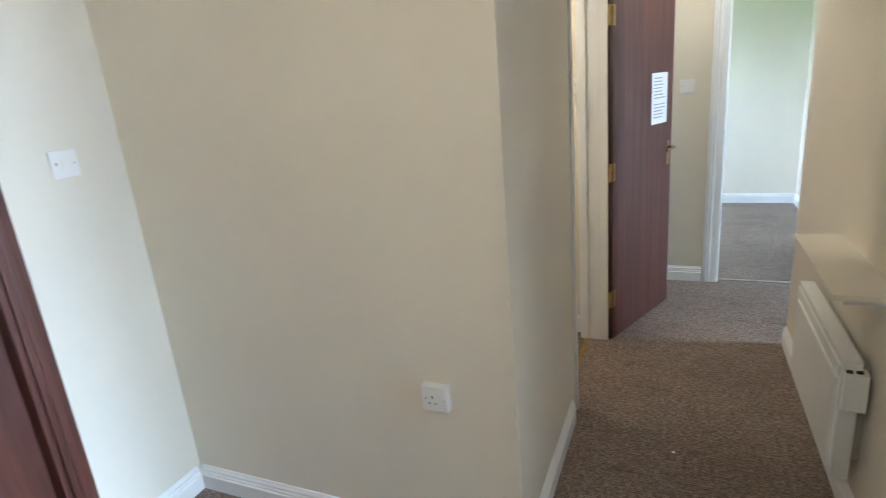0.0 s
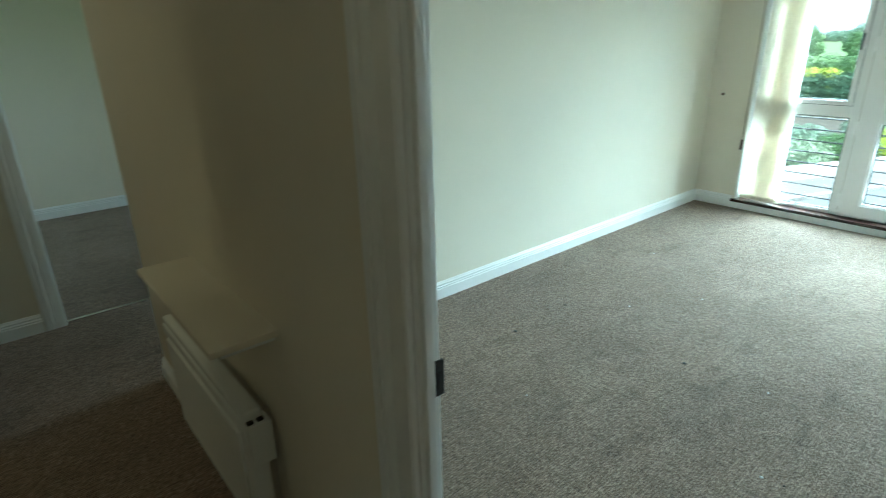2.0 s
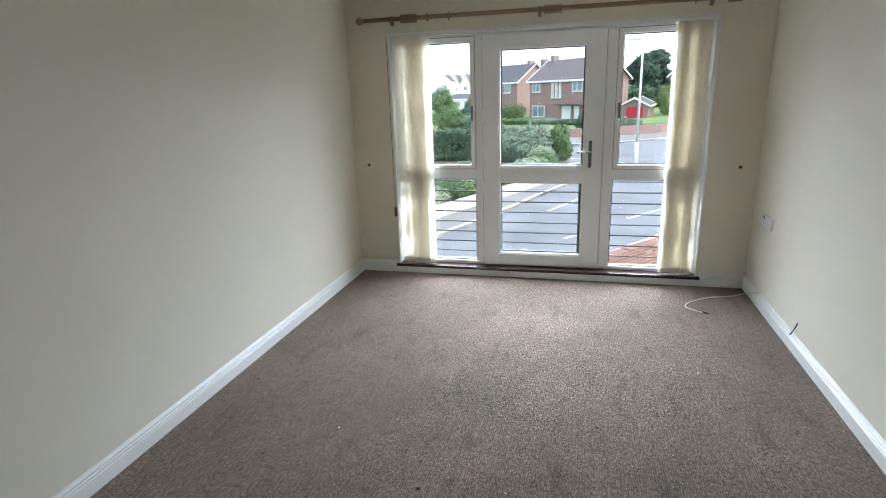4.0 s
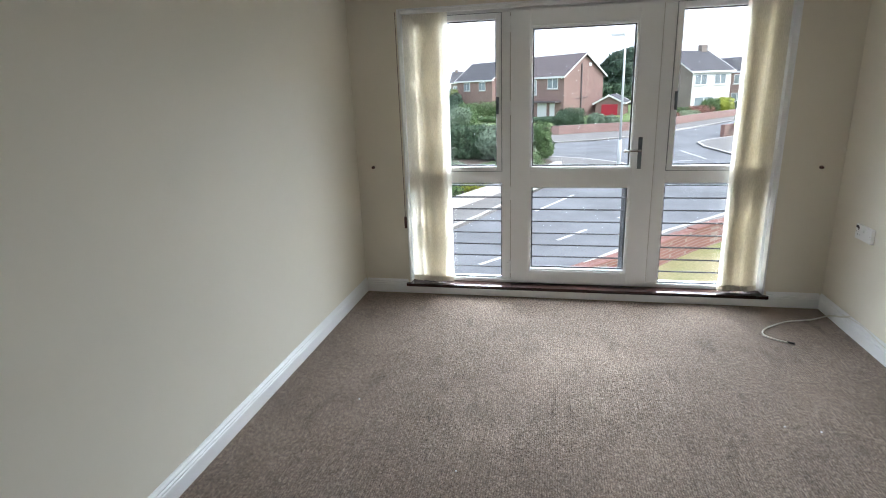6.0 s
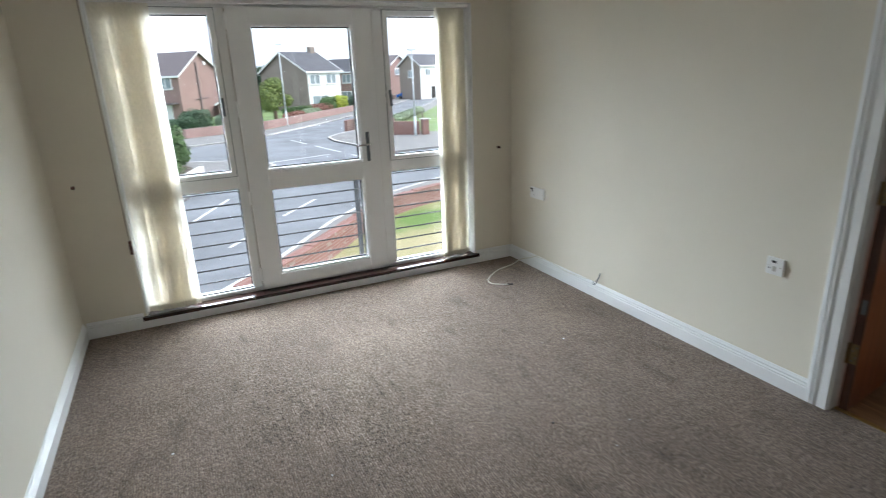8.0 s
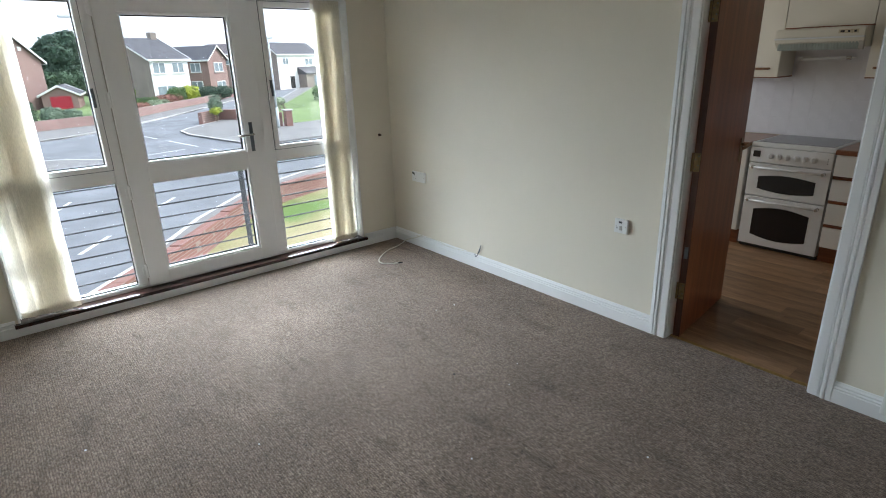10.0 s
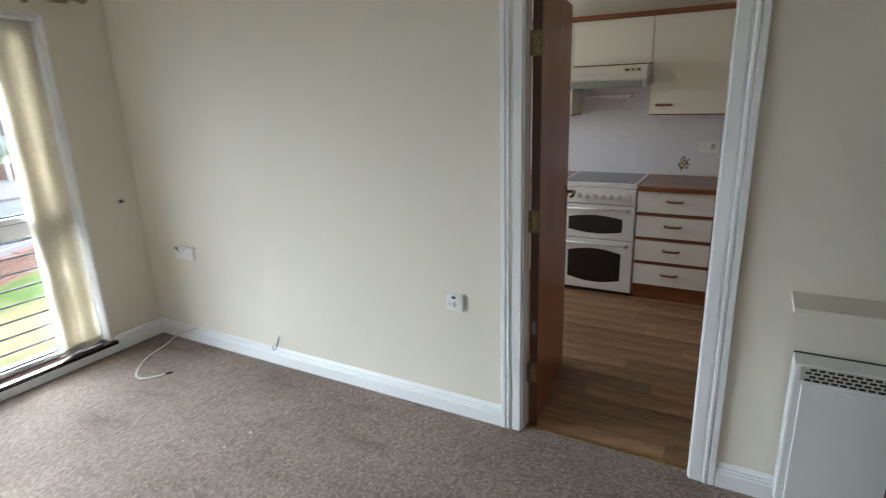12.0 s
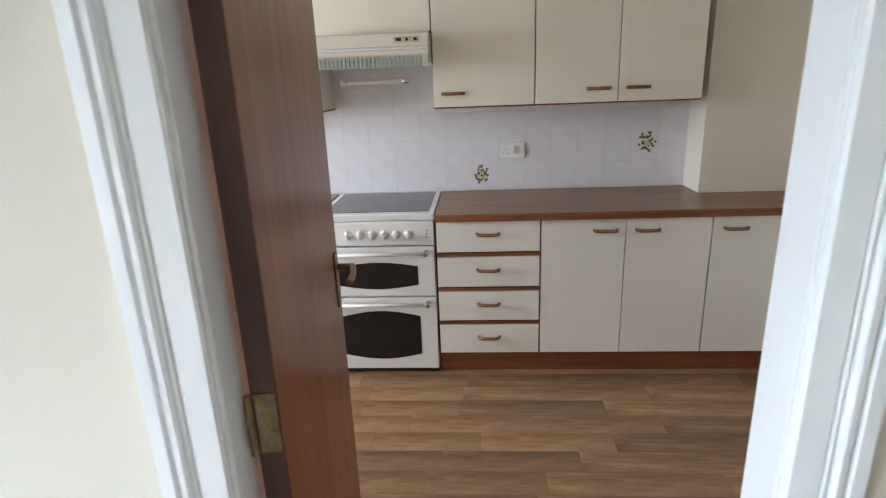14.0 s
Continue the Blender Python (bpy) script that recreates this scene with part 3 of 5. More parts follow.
# bathroom door, swung out into the passage
bd = door_leaf("door_bathroom", "dark mahogany veneered flush door with a paper notice", (XP + 0.085, 3.47), 68, 0.762, M_DOOR, 0.042, 1, ((0.0, False),))
for z in (0.27, 1.02, 1.83):
    bm = boxes((-0.05, -0.004, -0.003, 0.0, z - 0.05, z + 0.05), (0.0, 0.03, -0.003, 0.0, z - 0.05, z + 0.05), bevel=0.0006)
    tube(bm, (-0.004, -0.006, z - 0.05), (-0.004, -0.006, z + 0.05), 0.007, segs=10)
    part("hinge", bm, M_BRASS, bd, "aged brass butt hinge")
notice = thing("notice", "white printed paper notice taped to the brown door", "notice", pose(XP + 0.085, 3.47, 0, 0, 0, 68))
part("sheet", boxes((0.47, 0.68, -0.0015, -0.0005, 1.225, 1.522)), M_PAPER, notice)
rnd = random.Random(4)
for k in range(13):
    if k == 7:
        continue
    z = 1.492 - k * 0.019
    part("text_line", boxes((0.495, 0.495 + 0.1 + rnd.random() * 0.06, -0.0022, -0.0012, z - 0.003, z + 0.003)), M_INK, notice)
# bedroom door, open along the bedroom's side wall
door_leaf("door_bedroom", "mahogany veneered flush door standing open", (1.372, YEND + 0.104), 86, 0.726, M_DOOR, 0.042, -1, ((0.0, True),))
# living room door, swung back towards the heater
door_leaf("door_living", "mahogany veneered flush door swung back into the room", (XL + 0.004, 0.768), -33, 0.762, M_DOOR, 0.042, -1, ())
# closed door of the store
store = door_leaf("door_store", "closed reddish brown veneered flush door", (XWEST - 0.05, 1.208), -90, 0.756, M_DOOR, 0.042, -1, ())
lever_set(store, Matrix.Translation((0.055, 0, 1.0)) @ Matrix.Rotation(math.pi, 4, "Z"), M_CHROME, -1)

# threshold strips
single("threshold_strip", boxes((2.205, 2.950, -0.012, 0.012, 0.0, 0.006), bevel=0.002), M_BRASS, "thin brass carpet edging strip in the doorway", "threshold")
single("threshold_strip", boxes((XP - 0.075, XP - 0.045, 2.71, 3.46, 0.0, 0.006), bevel=0.002), M_BRASS, "thin brass carpet edging strip in the doorway", "threshold")
single("threshold_strip", boxes((0.645, 1.365, YEND + 0.03, YEND + 0.055, 0.0, 0.006), bevel=0.002), M_CHROME, "thin metal carpet edging strip in the doorway", "threshold")

# ---- window wall: tall glazed screen with a door in the middle ----
win = thing("window_1", "white plastic window screen with a glazed door", "window", kind="structure")
FX0, FX1, GX = 5.81, 5.88, 5.845
WY0, WY1, WZ0, WZ1 = 0.425, 3.01, 0.085, 2.11


def bars(name, parent, rows, x0, x1, mat=M_UPVC, bevel=0.006, label=""):
    for y0, y1, z0, z1 in rows:
        part(name, boxes((x0, x1, y0, y1, z0, z1), bevel=bevel), mat, parent, label)


bars("window_frame", win, [(WY0, WY0 + 0.055, WZ0, WZ1), (WY1 - 0.055, WY1, WZ0, WZ1), (WY0 + 0.055, WY1 - 0.055, WZ1 - 0.05, WZ1),
                           (WY0 + 0.055, WY1 - 0.055, WZ0, WZ0 + 0.03)], FX0, FX1)
bars("mullion", win, [(2.222, 2.286, WZ0 + 0.03, WZ1 - 0.05), (1.128, 1.211, WZ0 + 0.03, WZ1 - 0.05)], FX0, FX1)
bars("transom", win, [(2.286, WY1 - 0.055, 0.8721, 0.9681), (WY0 + 0.055, 1.128, 0.8721, 0.9681)], FX0, FX1)
bars("rebate", win, [(2.205, 2.24, WZ0 + 0.03, WZ1 - 0.05), (1.193, 1.229, WZ0 + 0.03, WZ1 - 0.05)], FX1 - 0.013, FX1 + 0.012)
# opening casements above the transoms
for y0, y1, hy in ((2.286, WY1 - 0.055, 2.311), (WY0 + 0.055, 1.128, 1.103)):
    sash = part("casement", boxes((FX0 - 0.014, FX1 - 0.02, y0, y0 + 0.036, 0.9651, WZ1 - 0.05), (FX0 - 0.014, FX1 - 0.02, y1 - 0.036, y1, 0.9651, WZ1 - 0.05),
                                  (FX0 - 0.014, FX1 - 0.02, y0 + 0.036, y1 - 0.036, 0.9651, 0.9995), (FX0 - 0.014, FX1 - 0.02, y0 + 0.036, y1 - 0.036, WZ1 - 0.09, WZ1 - 0.05), bevel=0.004), M_UPVC, win)
    g = part("pane", boxes((GX - 0.003, GX + 0.003, y0 + 0.03, y1 - 0.03, 0.9934, WZ1 - 0.085)), M_PANE, sash)
    g.visible_shadow = False
    # rubber gaskets made wider so their black also stands for the shaded reveal
    part("gasket", boxes((GX - 0.012, GX - 0.004, y0 + 0.036, y0 + 0.044, 0.9995, WZ1 - 0.09), (GX - 0.012, GX - 0.004, y1 - 0.044, y1 - 0.036, 0.9995, WZ1 - 0.09),
                         (GX - 0.012, GX - 0.004, y0 + 0.044, y1 - 0.044, 0.9995, 1.009), (GX - 0.012, GX - 0.004, y0 + 0.044, y1 - 0.044, WZ1 - 0.098, WZ1 - 0.09)), M_DARK, sash, "black rubber gasket, widened to draw the reveal's shade")
    bm = boxes((FX0 - 0.02, FX0 - 0.013, hy - 0.01, hy + 0.01, 1.438, 1.499), bevel=0.002)
    quad_box(bm, FX0 - 0.034, FX0 - 0.02, hy - 0.009, hy + 0.009, 1.378, 1.469, bevel=0.004)
    part("handle", bm, M_STEEL, sash, "dark casement handle")
    g = part("pane", boxes((GX - 0.003, GX + 0.003, y0 - 0.005, y1 + 0.005, WZ0 + 0.025, 0.8771)), M_PANE, win)
    g.visible_shadow = False
    bars("gasket", win, [(y0, y0 + 0.008, WZ0 + 0.03, 0.8721), (y1 - 0.008, y1, WZ0 + 0.03, 0.8721), (y0 + 0.008, y1 - 0.008, WZ0 + 0.03, WZ0 + 0.038), (y0 + 0.008, y1 - 0.008, 0.864, 0.8721)], GX - 0.012, GX - 0.004, M_DARK, 0)
# door leaf
leaf = part("door", boxes((FX0 - 0.022, FX1 - 0.015, 1.217, 1.363, 0.098, 2.071), (FX0 - 0.022, FX1 - 0.015, 2.079, 2.216, 0.098, 2.071),
                          (FX0 - 0.022, FX1 - 0.015, 1.363, 2.079, 0.098, 0.1967), (FX0 - 0.022, FX1 - 0.015, 1.363, 2.079, 0.8539, 0.9813),
                          (FX0 - 0.022, FX1 - 0.015, 1.363, 2.079, 1.961, 2.071), bevel=0.004), M_UPVC, win, "white plastic door leaf with two panes")
for z0, z1 in ((0.1967, 0.8539), (0.9813, 1.961)):
    g = part("pane", boxes((GX - 0.003, GX + 0.003, 1.359, 2.083, z0 - 0.004, z1 + 0.004)), M_PANE, leaf)
    g.visible_shadow = False
    # glazing beads and black gasket, its extra width drawing the reveal's shade
    bead = []
    gask = []
    for y0, y1, a, b in ((1.363, 1.377, z0, z1), (2.065, 2.079, z0, z1), (1.377, 2.065, z0, z0 + 0.014), (1.377, 2.065, z1 - 0.014, z1)):
        bead.append((FX0 - 0.012, GX - 0.003, y0, y1, a, b))
    for y0, y1, a, b in ((1.377, 1.388, z0 + 0.014, z1 - 0.014), (2.056, 2.065, z0 + 0.014, z1 - 0.014), (1.388, 2.056, z0 + 0.014, z0 + 0.024), (1.388, 2.056, z1 - 0.022, z1 - 0.014)):
        gask.append((GX - 0.010, GX - 0.003, y0, y1, a, b))
    part("glazing_bead", boxes(*bead, bevel=0.002), M_UPVC, leaf)
    part("gasket", boxes(*gask), M_DARK, leaf, "black rubber gasket, widened to draw the reveal's shade")
bm = boxes((FX0 - 0.031, FX0 - 0.022, 1.302, 1.329, 0.9782, 1.20), bevel=0.004)
dh = part("handle", bm, M_STEEL, leaf, "grey lever handle on a long plate")
bm = bmesh.new()
tube(bm, (FX0 - 0.028, 1.315, 1.11), (FX0 - 0.07, 1.315, 1.11), 0.009)
bent_tube(bm, [(FX0 - 0.066, 1.312, 1.11), (FX0 - 0.070, 1.341, 1.11), (FX0 - 0.068, 1.391, 1.108), (FX0 - 0.062, 1.427, 1.103)], 0.009, 10)
part("lever", bm, M_CHROME, dh, "chrome lever", smooth=True)
for z in (0.22, 0.80, 1.42, 1.98):
    bm = bmesh.new()
    tube(bm, (FX0 - 0.026, 2.222, z - 0.05), (FX0 - 0.026, 2.222, z + 0.05), 0.009, segs=12)
    quad_box(bm, FX0 - 0.025, FX0 - 0.018, 2.2, 2.247, z - 0.035, z + 0.035, bevel=0.002)
    part("hinge", bm, M_UPVC, leaf, "white door hinge")
# grey strips colour in the dark gaps at the leaf and the casements' shade lines
part("gap_strip", boxes((FX0 - 0.006, FX0 + 0.02, 2.217, 2.222, 0.13, 2.06), (FX0 - 0.006, FX0 + 0.02, 1.212, 1.217, 0.13, 2.06)), M_GRILLE, win, "thin grey strip that fills in the dark gap beside the leaf")
for y0, y1 in ((2.286, WY1 - 0.055), (WY0 + 0.055, 1.128)):
    part("gap_strip", boxes((FX0 - 0.003, FX0 + 0.002, y0 - 0.004, y0 - 0.0005, 0.961, WZ1 - 0.046), (FX0 - 0.003, FX0 + 0.002, y1 + 0.0005, y1 + 0.004, 0.961, WZ1 - 0.046),
                       (FX0 - 0.003, FX0 + 0.002, y0, y1, 0.961, 0.9646), (FX0 - 0.003, FX0 + 0.002, y0, y1, WZ1 - 0.0495, WZ1 - 0.046)), M_STEEL, win, "thin grey strip drawn as the shade line round the casement")
# upstand and dark sill board
setting("trim_upstand", boxes((5.717, 5.7345, 0.405, 3.03, 0.0, 0.060), bevel=0.002), M_TRIM, "white painted upstand under the window sill", "trim")
bm = bmesh.new()
prism(bm, [(5.700, 0.398), (5.734, 0.398), (5.734, 0.4205), (5.809, 0.4205), (5.809, 3.0145), (5.734, 3.0145), (5.734, 3.037), (5.700, 3.037)], 0.0605, 0.084)
setting("window_sill", bm, M_SILL, "glossy dark stained wooden sill board", "sill")
setting("trim_subsill", boxes((5.811, 5.99, 0.4205, 3.0145, 0.0605, 0.084)), M_KERB, "grey stone outer window sill", "trim")

# white lining of the window reveal
setting("trim_reveal", boxes((5.728, 5.808, 0.4205, 0.433, 0.0845, 2.114), (5.728, 5.808, 3.002, 3.0145, 0.0845, 2.114), (5.728, 5.808, 0.4335, 3.0015, 2.106, 2.1145), bevel=0.004), M_TRIM, "white painted lining round the window reveal", "trim")

# safety rails outside
rail = thing("safety_rail", "thin dark metal balcony rails across the window", "railing")
for k in range(8):
    z = 0.165 + k * 0.0955
    bm = bmesh.new()
    tube(bm, (5.955, 0.30, z), (5.955, 3.13, z), 0.006, segs=10)
    part("rail", bm, M_IRON, rail)
for y in (0.30, 1.38, 3.12):
    part("post", boxes((5.962, 5.974, y - 0.02, y + 0.02, 0.10, 0.86), bevel=0.002), M_IRON, rail, "flat dark steel post")

# vertical blinds pushed to both sides
blind = thing("vertical_blind", "cream fabric vertical blind drawn to both sides", "blind")
part("headrail", boxes((5.742, 5.786, 0.44, 2.996, 2.082, 2.105), bevel=0.004), M_PLATE, blind, "white headrail")


def slat(y, turn, seed):
    """One hanging strip of fabric, slightly cupped, with its bottom weight and link chain."""
    m = Matrix.Translation((5.764, y, 0)) @ Matrix.Rotation(radians(turn), 4, "Z")
    bm = bmesh.new()
    r = random.Random(seed)
    sway = r.uniform(-0.004, 0.004)
    grid = []
    for i in range(9):
        z = 0.105 + (2.078 - 0.105) * i / 8
        off = sway * (1 - i / 8)
        grid.append([bm.verts.new(m @ Vector((u, off + 0.0025 * math.cos(u * 36), z))) for u in (-0.0445, -0.022, 0.0, 0.022, 0.0445)])
    for a, b in zip(grid, grid[1:]):
        for k in range(4):
            bm.faces.new((a[k], a[k + 1], b[k + 1], b[k]))
    s = part("slat", bm, M_FABRIC, blind, smooth=True)
    part("bottom_weight", boxes((-0.043, 0.043, sway - 0.002, sway + 0.0045, 0.098, 0.135)), M_FABRIC, s).matrix_basis = m
    bm = bmesh.new()
    tube(bm, m @ Vector((0.045, sway, 0.108)), m @ Vector((0.045, sway + 0.024, 0.102)), 0.0025, segs=6)
    part("link_chain", bm, M_PLATE, s)


for k, (y, turn) in enumerate(((2.945, 74), (2.900, 70), (2.868, 60), (2.846, 52), (2.830, 50), (2.814, 47), (2.798, 50), (2.782, 48), (2.766, 52), (2.750, 50), (2.728, 66), (2.700, 76))):
    slat(y, turn, k)
for k, (y, turn) in enumerate(((0.496, 58), (0.510, 60), (0.524, 62), (0.540, 70), (0.566, 78), (0.592, 80), (0.616, 78), (0.632, 70), (0.646, 62), (0.660, 60), (0.672, 58), (0.686, 74))):
    slat(y, -turn, 40 + k)
bm = bmesh.new()
tube(bm, (5.70, 3.018, 0.62), (5.70, 3.018, 2.09), 0.0018, segs=6)
quad_box(bm, 5.69, 5.712, 3.008, 3.026, 0.54, 0.63, bevel=0.003)
part("cord_weight", bm, M_EDGE, blind, "small brown cord weight")

# curtain pole
pole = thing("curtain_pole", "turned pine curtain pole above the window", "curtain pole")
bm = bmesh.new()
tube(bm, (5.655, 0.26, 2.215), (5.655, 3.19, 2.215), 0.0175, segs=20)
part("rod", bm, M_POLE, pole, smooth=True)
for y, d in ((0.26, -1), (3.19, 1)):
    bm = bmesh.new()
    turned(bm, (5.655, y, 2.215), (0, d, 0), [(0, 0.0175), (0.004, 0.020), (0.012, 0.018), (0.018, 0.022), (0.030, 0.030), (0.046, 0.031), (0.060, 0.024), (0.068, 0.012), (0.070, 0.003)])
    part("finial", bm, M_POLE, pole, smooth=True)


def ring(y, parent):
    bm = bmesh.new()
    turned(bm, (5.655, y - 0.004, 2.212), (0, 1, 0), [(0, 0.019), (0.0005, 0.030), (0.002, 0.034), (0.006, 0.034), (0.0075, 0.030), (0.008, 0.019)])
    part("ring", bm, M_POLE, parent, smooth=True)


for k in range(11):
    ring(2.86 - k * 0.0125, pole)
    ring(1.70 - k * 0.0125, pole)
for y in (2.64, 2.46, 0.62):
    ring(y, pole)
for k in range(8):
    ring(0.40 - k * 0.0125, pole)
for y in (0.50, 1.74, 2.96):
    bm = boxes((5.70, XW + 0.001, y - 0.012, y + 0.012, 2.17, 2.245), bevel=0.003)
    quad_box(bm, 5.65, 5.71, y - 0.008, y + 0.008, 2.186, 2.202, bevel=0.003)
    part("bracket", bm, M_POLE, pole)

# tie-back hooks either side of the window
for y, z in ((3.26, 1.007), (0.18, 0.99)):
    bm = bmesh.new()
    turned(bm, (XW + 0.001, y, z), (-1, 0, 0), [(0, 0.012), (0.004, 0.012), (0.006, 0.005), (0.018, 0.005), (0.02, 0.009), (0.026, 0.008), (0.028, 0.002)], 14)
    single("tieback_hook", bm, M_EDGE, "small dark tie-back knob screwed to the wall", "hook", "tie-back hooks", smooth=True)


# ---- electrical plates ----
def plate(name, label, category, m, w, h, items=(), box=0.01):
    """A wall plate on the plane y = 0 of m, facing -y, centred; items: ('rocker'|'hole'|'led', x, z, w, h)."""
    ob = thing(name, label, category, m)
    part("faceplate", boxes((-w / 2, w / 2, -box, 0.001, -h / 2, h / 2), bevel=0.003), M_PLATE, ob)
    for kind, x, z, iw, ih in items:
        if kind == "rocker":
            part("rocker", boxes((x - iw / 2, x + iw / 2, -box - 0.004, -box + 0.001, z - ih / 2, z + ih / 2), bevel=0.0015), M_PLATE, ob)
        elif kind == "red":
            part("rocker", boxes((x - iw / 2, x + iw / 2, -box - 0.004, -box + 0.001, z - ih / 2, z + ih / 2), bevel=0.0015), M_GRILLE, ob, "grey switch rocker")
        else:
            part("pin_hole", boxes((x - iw / 2, x + iw / 2, -box - 0.0006, -box + 0.0005, z - ih / 2, z + ih / 2)), M_DARK, ob)
    for x in (-w / 2 + 0.013, w / 2 - 0.013):
        bm = bmesh.new()
        tube(bm, (x, -box - 0.0008, 0), (x, -box + 0.001, 0), 0.0035, segs=8)
        part("screw", bm, M_GRILLE, ob)
    return ob


def pins(x, z=-0.008):
    return [("hole", x, z + 0.014, 0.004, 0.008), ("hole", x - 0.011, z - 0.008, 0.0065, 0.004), ("hole", x + 0.011, z - 0.008, 0.0065, 0.004)]


def facing(x, y, z, turn):
    return pose(x, y, z, 0, 0, turn)


# facing: 0 looks to -y, 180 to +y, 90 to +x, -90 to -x
plate("wall_socket", "white single switched socket on the recess wall", "socket", facing(-0.328, YA, 0.62, 0), 0.088, 0.088, pins(-0.008) + [("rocker", 0.026, 0.012, 0.012, 0.022)], 0.026)
plate("light_switch", "white plastic light switch on the wall", "switch", facing(XWEST, 1.505, 1.424, 90), 0.088, 0.088, [("rocker", 0.0, 0.0, 0.024, 0.03), ("hole", -0.028, 0.004, 0.006, 0.004)])
plate("light_switch", "white plastic light switch beside the doorway", "switch", facing(0.385, YEND, 1.41, 0), 0.088, 0.088, [("rocker", 0, 0, 0.014, 0.026)])
plate("light_switch", "white plastic double switch plate by the door", "switch", facing(-0.225, 3.56, 1.50, 0), 0.088, 0.088, [("rocker", -0.012, 0, 0.014, 0.026), ("rocker", 0.012, 0, 0.014, 0.026)])
plate("wall_socket", "white double socket low on the wall", "socket", facing(5.33, YK, 0.645, 180), 0.18, 0.088, pins(-0.05) + [("hole", -0.074, 0.03, 0.026, 0.016), ("hole", -0.056, 0.022, 0.012, 0.022), ("rocker", 0.0, 0.015, 0.012, 0.02)], 0.018)
plate("fused_spur", "white fused spur plate with a switch", "socket", facing(3.304, YK, 0.625, 180), 0.088, 0.088, [("hole", -0.004, 0.024, 0.022, 0.012), ("red", 0.0, -0.012, 0.016, 0.026), ("hole", -0.026, -0.012, 0.006, 0.008)], 0.016)
plate("wall_socket", "white double socket with a grey switch on the tiles", "socket", facing(2.40, YB + 0.008, 1.125, 180), 0.15, 0.088, pins(-0.035) + [("red", 0.028, 0.004, 0.03, 0.045)], 0.012)

# aerial cable lying on the carpet, and a wire end on the skirting
bm = bmesh.new()
bent_tube(bm, [(5.30, 0.071, 0.12), (5.40, 0.072, 0.075), (5.52, 0.085, 0.03), (5.50, 0.20, 0.005), (5.45, 0.36, 0.005), (5.32, 0.53, 0.005), (5.22, 0.575, 0.005), (5.15, 0.52, 0.005), (5.115, 0.46, 0.006)], 0.0048)
cable = single("aerial_cable", bm, M_CABLE, "cream aerial cable curled on the carpet by the skirting", "cable", smooth=True)
bm = bmesh.new()
tube(bm, (5.125, 0.475, 0.006), (5.10, 0.44, 0.008), 0.006, segs=10)
part("plug", bm, M_DARK, cable, "dark aerial plug")
bm = bmesh.new()
bent_tube(bm, [(4.62, 0.056, 0.112), (4.595, 0.075, 0.10), (4.57, 0.078, 0.115), (4.55, 0.07, 0.16), (4.545, 0.062, 0.20), (4.56, 0.058, 0.17), (4.575, 0.07, 0.125)], 0.003, 6)
single("wire_end", bm, M_STEEL, "loose grey bent wire end above the skirting board", "cable", smooth=True)
bm = bmesh.new()
bent_tube(bm, [(5.40, 0.069, 0.095), (5.15, 0.069, 0.118), (4.90, 0.069, 0.10), (4.62, 0.057, 0.118)], 0.0022, 6)
single("skirting_wire", bm, M_CABLE, "thin wire running along the top of the skirting", "cable", smooth=True)


# ---- heaters ----
def panel_heater(name, label, m, width, z0, z1, depth, gap, with_grille):
    """A flat electric heater on the plane y = 0 of m, facing -y, x from 0 to width."""
    ob = thing(name, label, "heater", m)
    part("case", boxes((0, width, -gap - depth, -gap, z0, z1), bevel=0.008), M_HEATER, ob)
    part("front_panel", boxes((0.03, width - 0.03, -gap - depth - 0.008, -gap - depth + 0.004, z0 + 0.02, z1 - 0.075), bevel=0.004), M_HEATER, ob)
    # plate behind the case colours in the gap's shade: dark if narrow, else grey
    edge = 0.05 if gap > 0.03 else 0.004
    part("gap_plate", boxes((edge, width - edge, -gap - 0.002, 0.0, z0 + edge, z1 - edge)), M_GRILLE if gap > 0.03 else M_DARK, ob, "plate behind the case, toned as the shade in the gap")
    if not with_grille:
        part("top_ridge", boxes((0.012, width - 0.012, -gap - depth - 0.006, -gap - depth + 0.006, z1 - 0.062, z1 - 0.022), bevel=0.005), M_HEATER, ob)
        return ob
    top = part("grille", boxes((0.02, width - 0.02, -gap - depth - 0.004, -gap - 0.01, z1 - 0.062, z1 - 0.006), bevel=0.003), M_GRILLE, ob, "perforated grey outlet grille")
    rows, cols = 4, int((width - 0.085) / 0.026)
    bm = bmesh.new()
    for j in range(rows):
        for i in range(cols):
            x = 0.045 + i * 0.026 + (0.013 if j % 2 else 0)
            z = z1 - 0.054 + j * 0.0135
            quad_box(bm, x - 0.0095, x + 0.0095, -gap - depth - 0.0052, -gap - depth - 0.0036, z - 0.0042, z + 0.0042, bevel=0.0007)
    tagged(part("perforation", bm, M_DARK, top), kind="stuff")
    return ob


# hall: local x runs along the wall from the near end
hall_heater = panel_heater("panel_heater", "white flat electric panel heater on the hall wall", pose(XH, 2.93, 0, 0, 0, -90), 0.73, 0.20, 0.635, 0.055, 0.035, False)
bm = boxes((0.70, 0.752, -0.085, -0.02, 0.47, 0.60), bevel=0.004)
ctrl = part("control_box", bm, M_HEATER, hall_heater, "thermostat end box")
for y in (-0.072, -0.045):
    part("knob", boxes((0.715, 0.742, y - 0.009, y + 0.009, 0.598, 0.606), bevel=0.002), M_DARK, ctrl)
panel_heater("storage_heater", "white electric wall heater with a perforated top", pose(1.895, YK, 0, 0, 0, 180), 0.70, 0.085, 0.664, 0.10, 0.02, True)


def shelf(label, m, width, depth, z, th=0.018):
    ob = thing("shelf", label, "shelf", m)
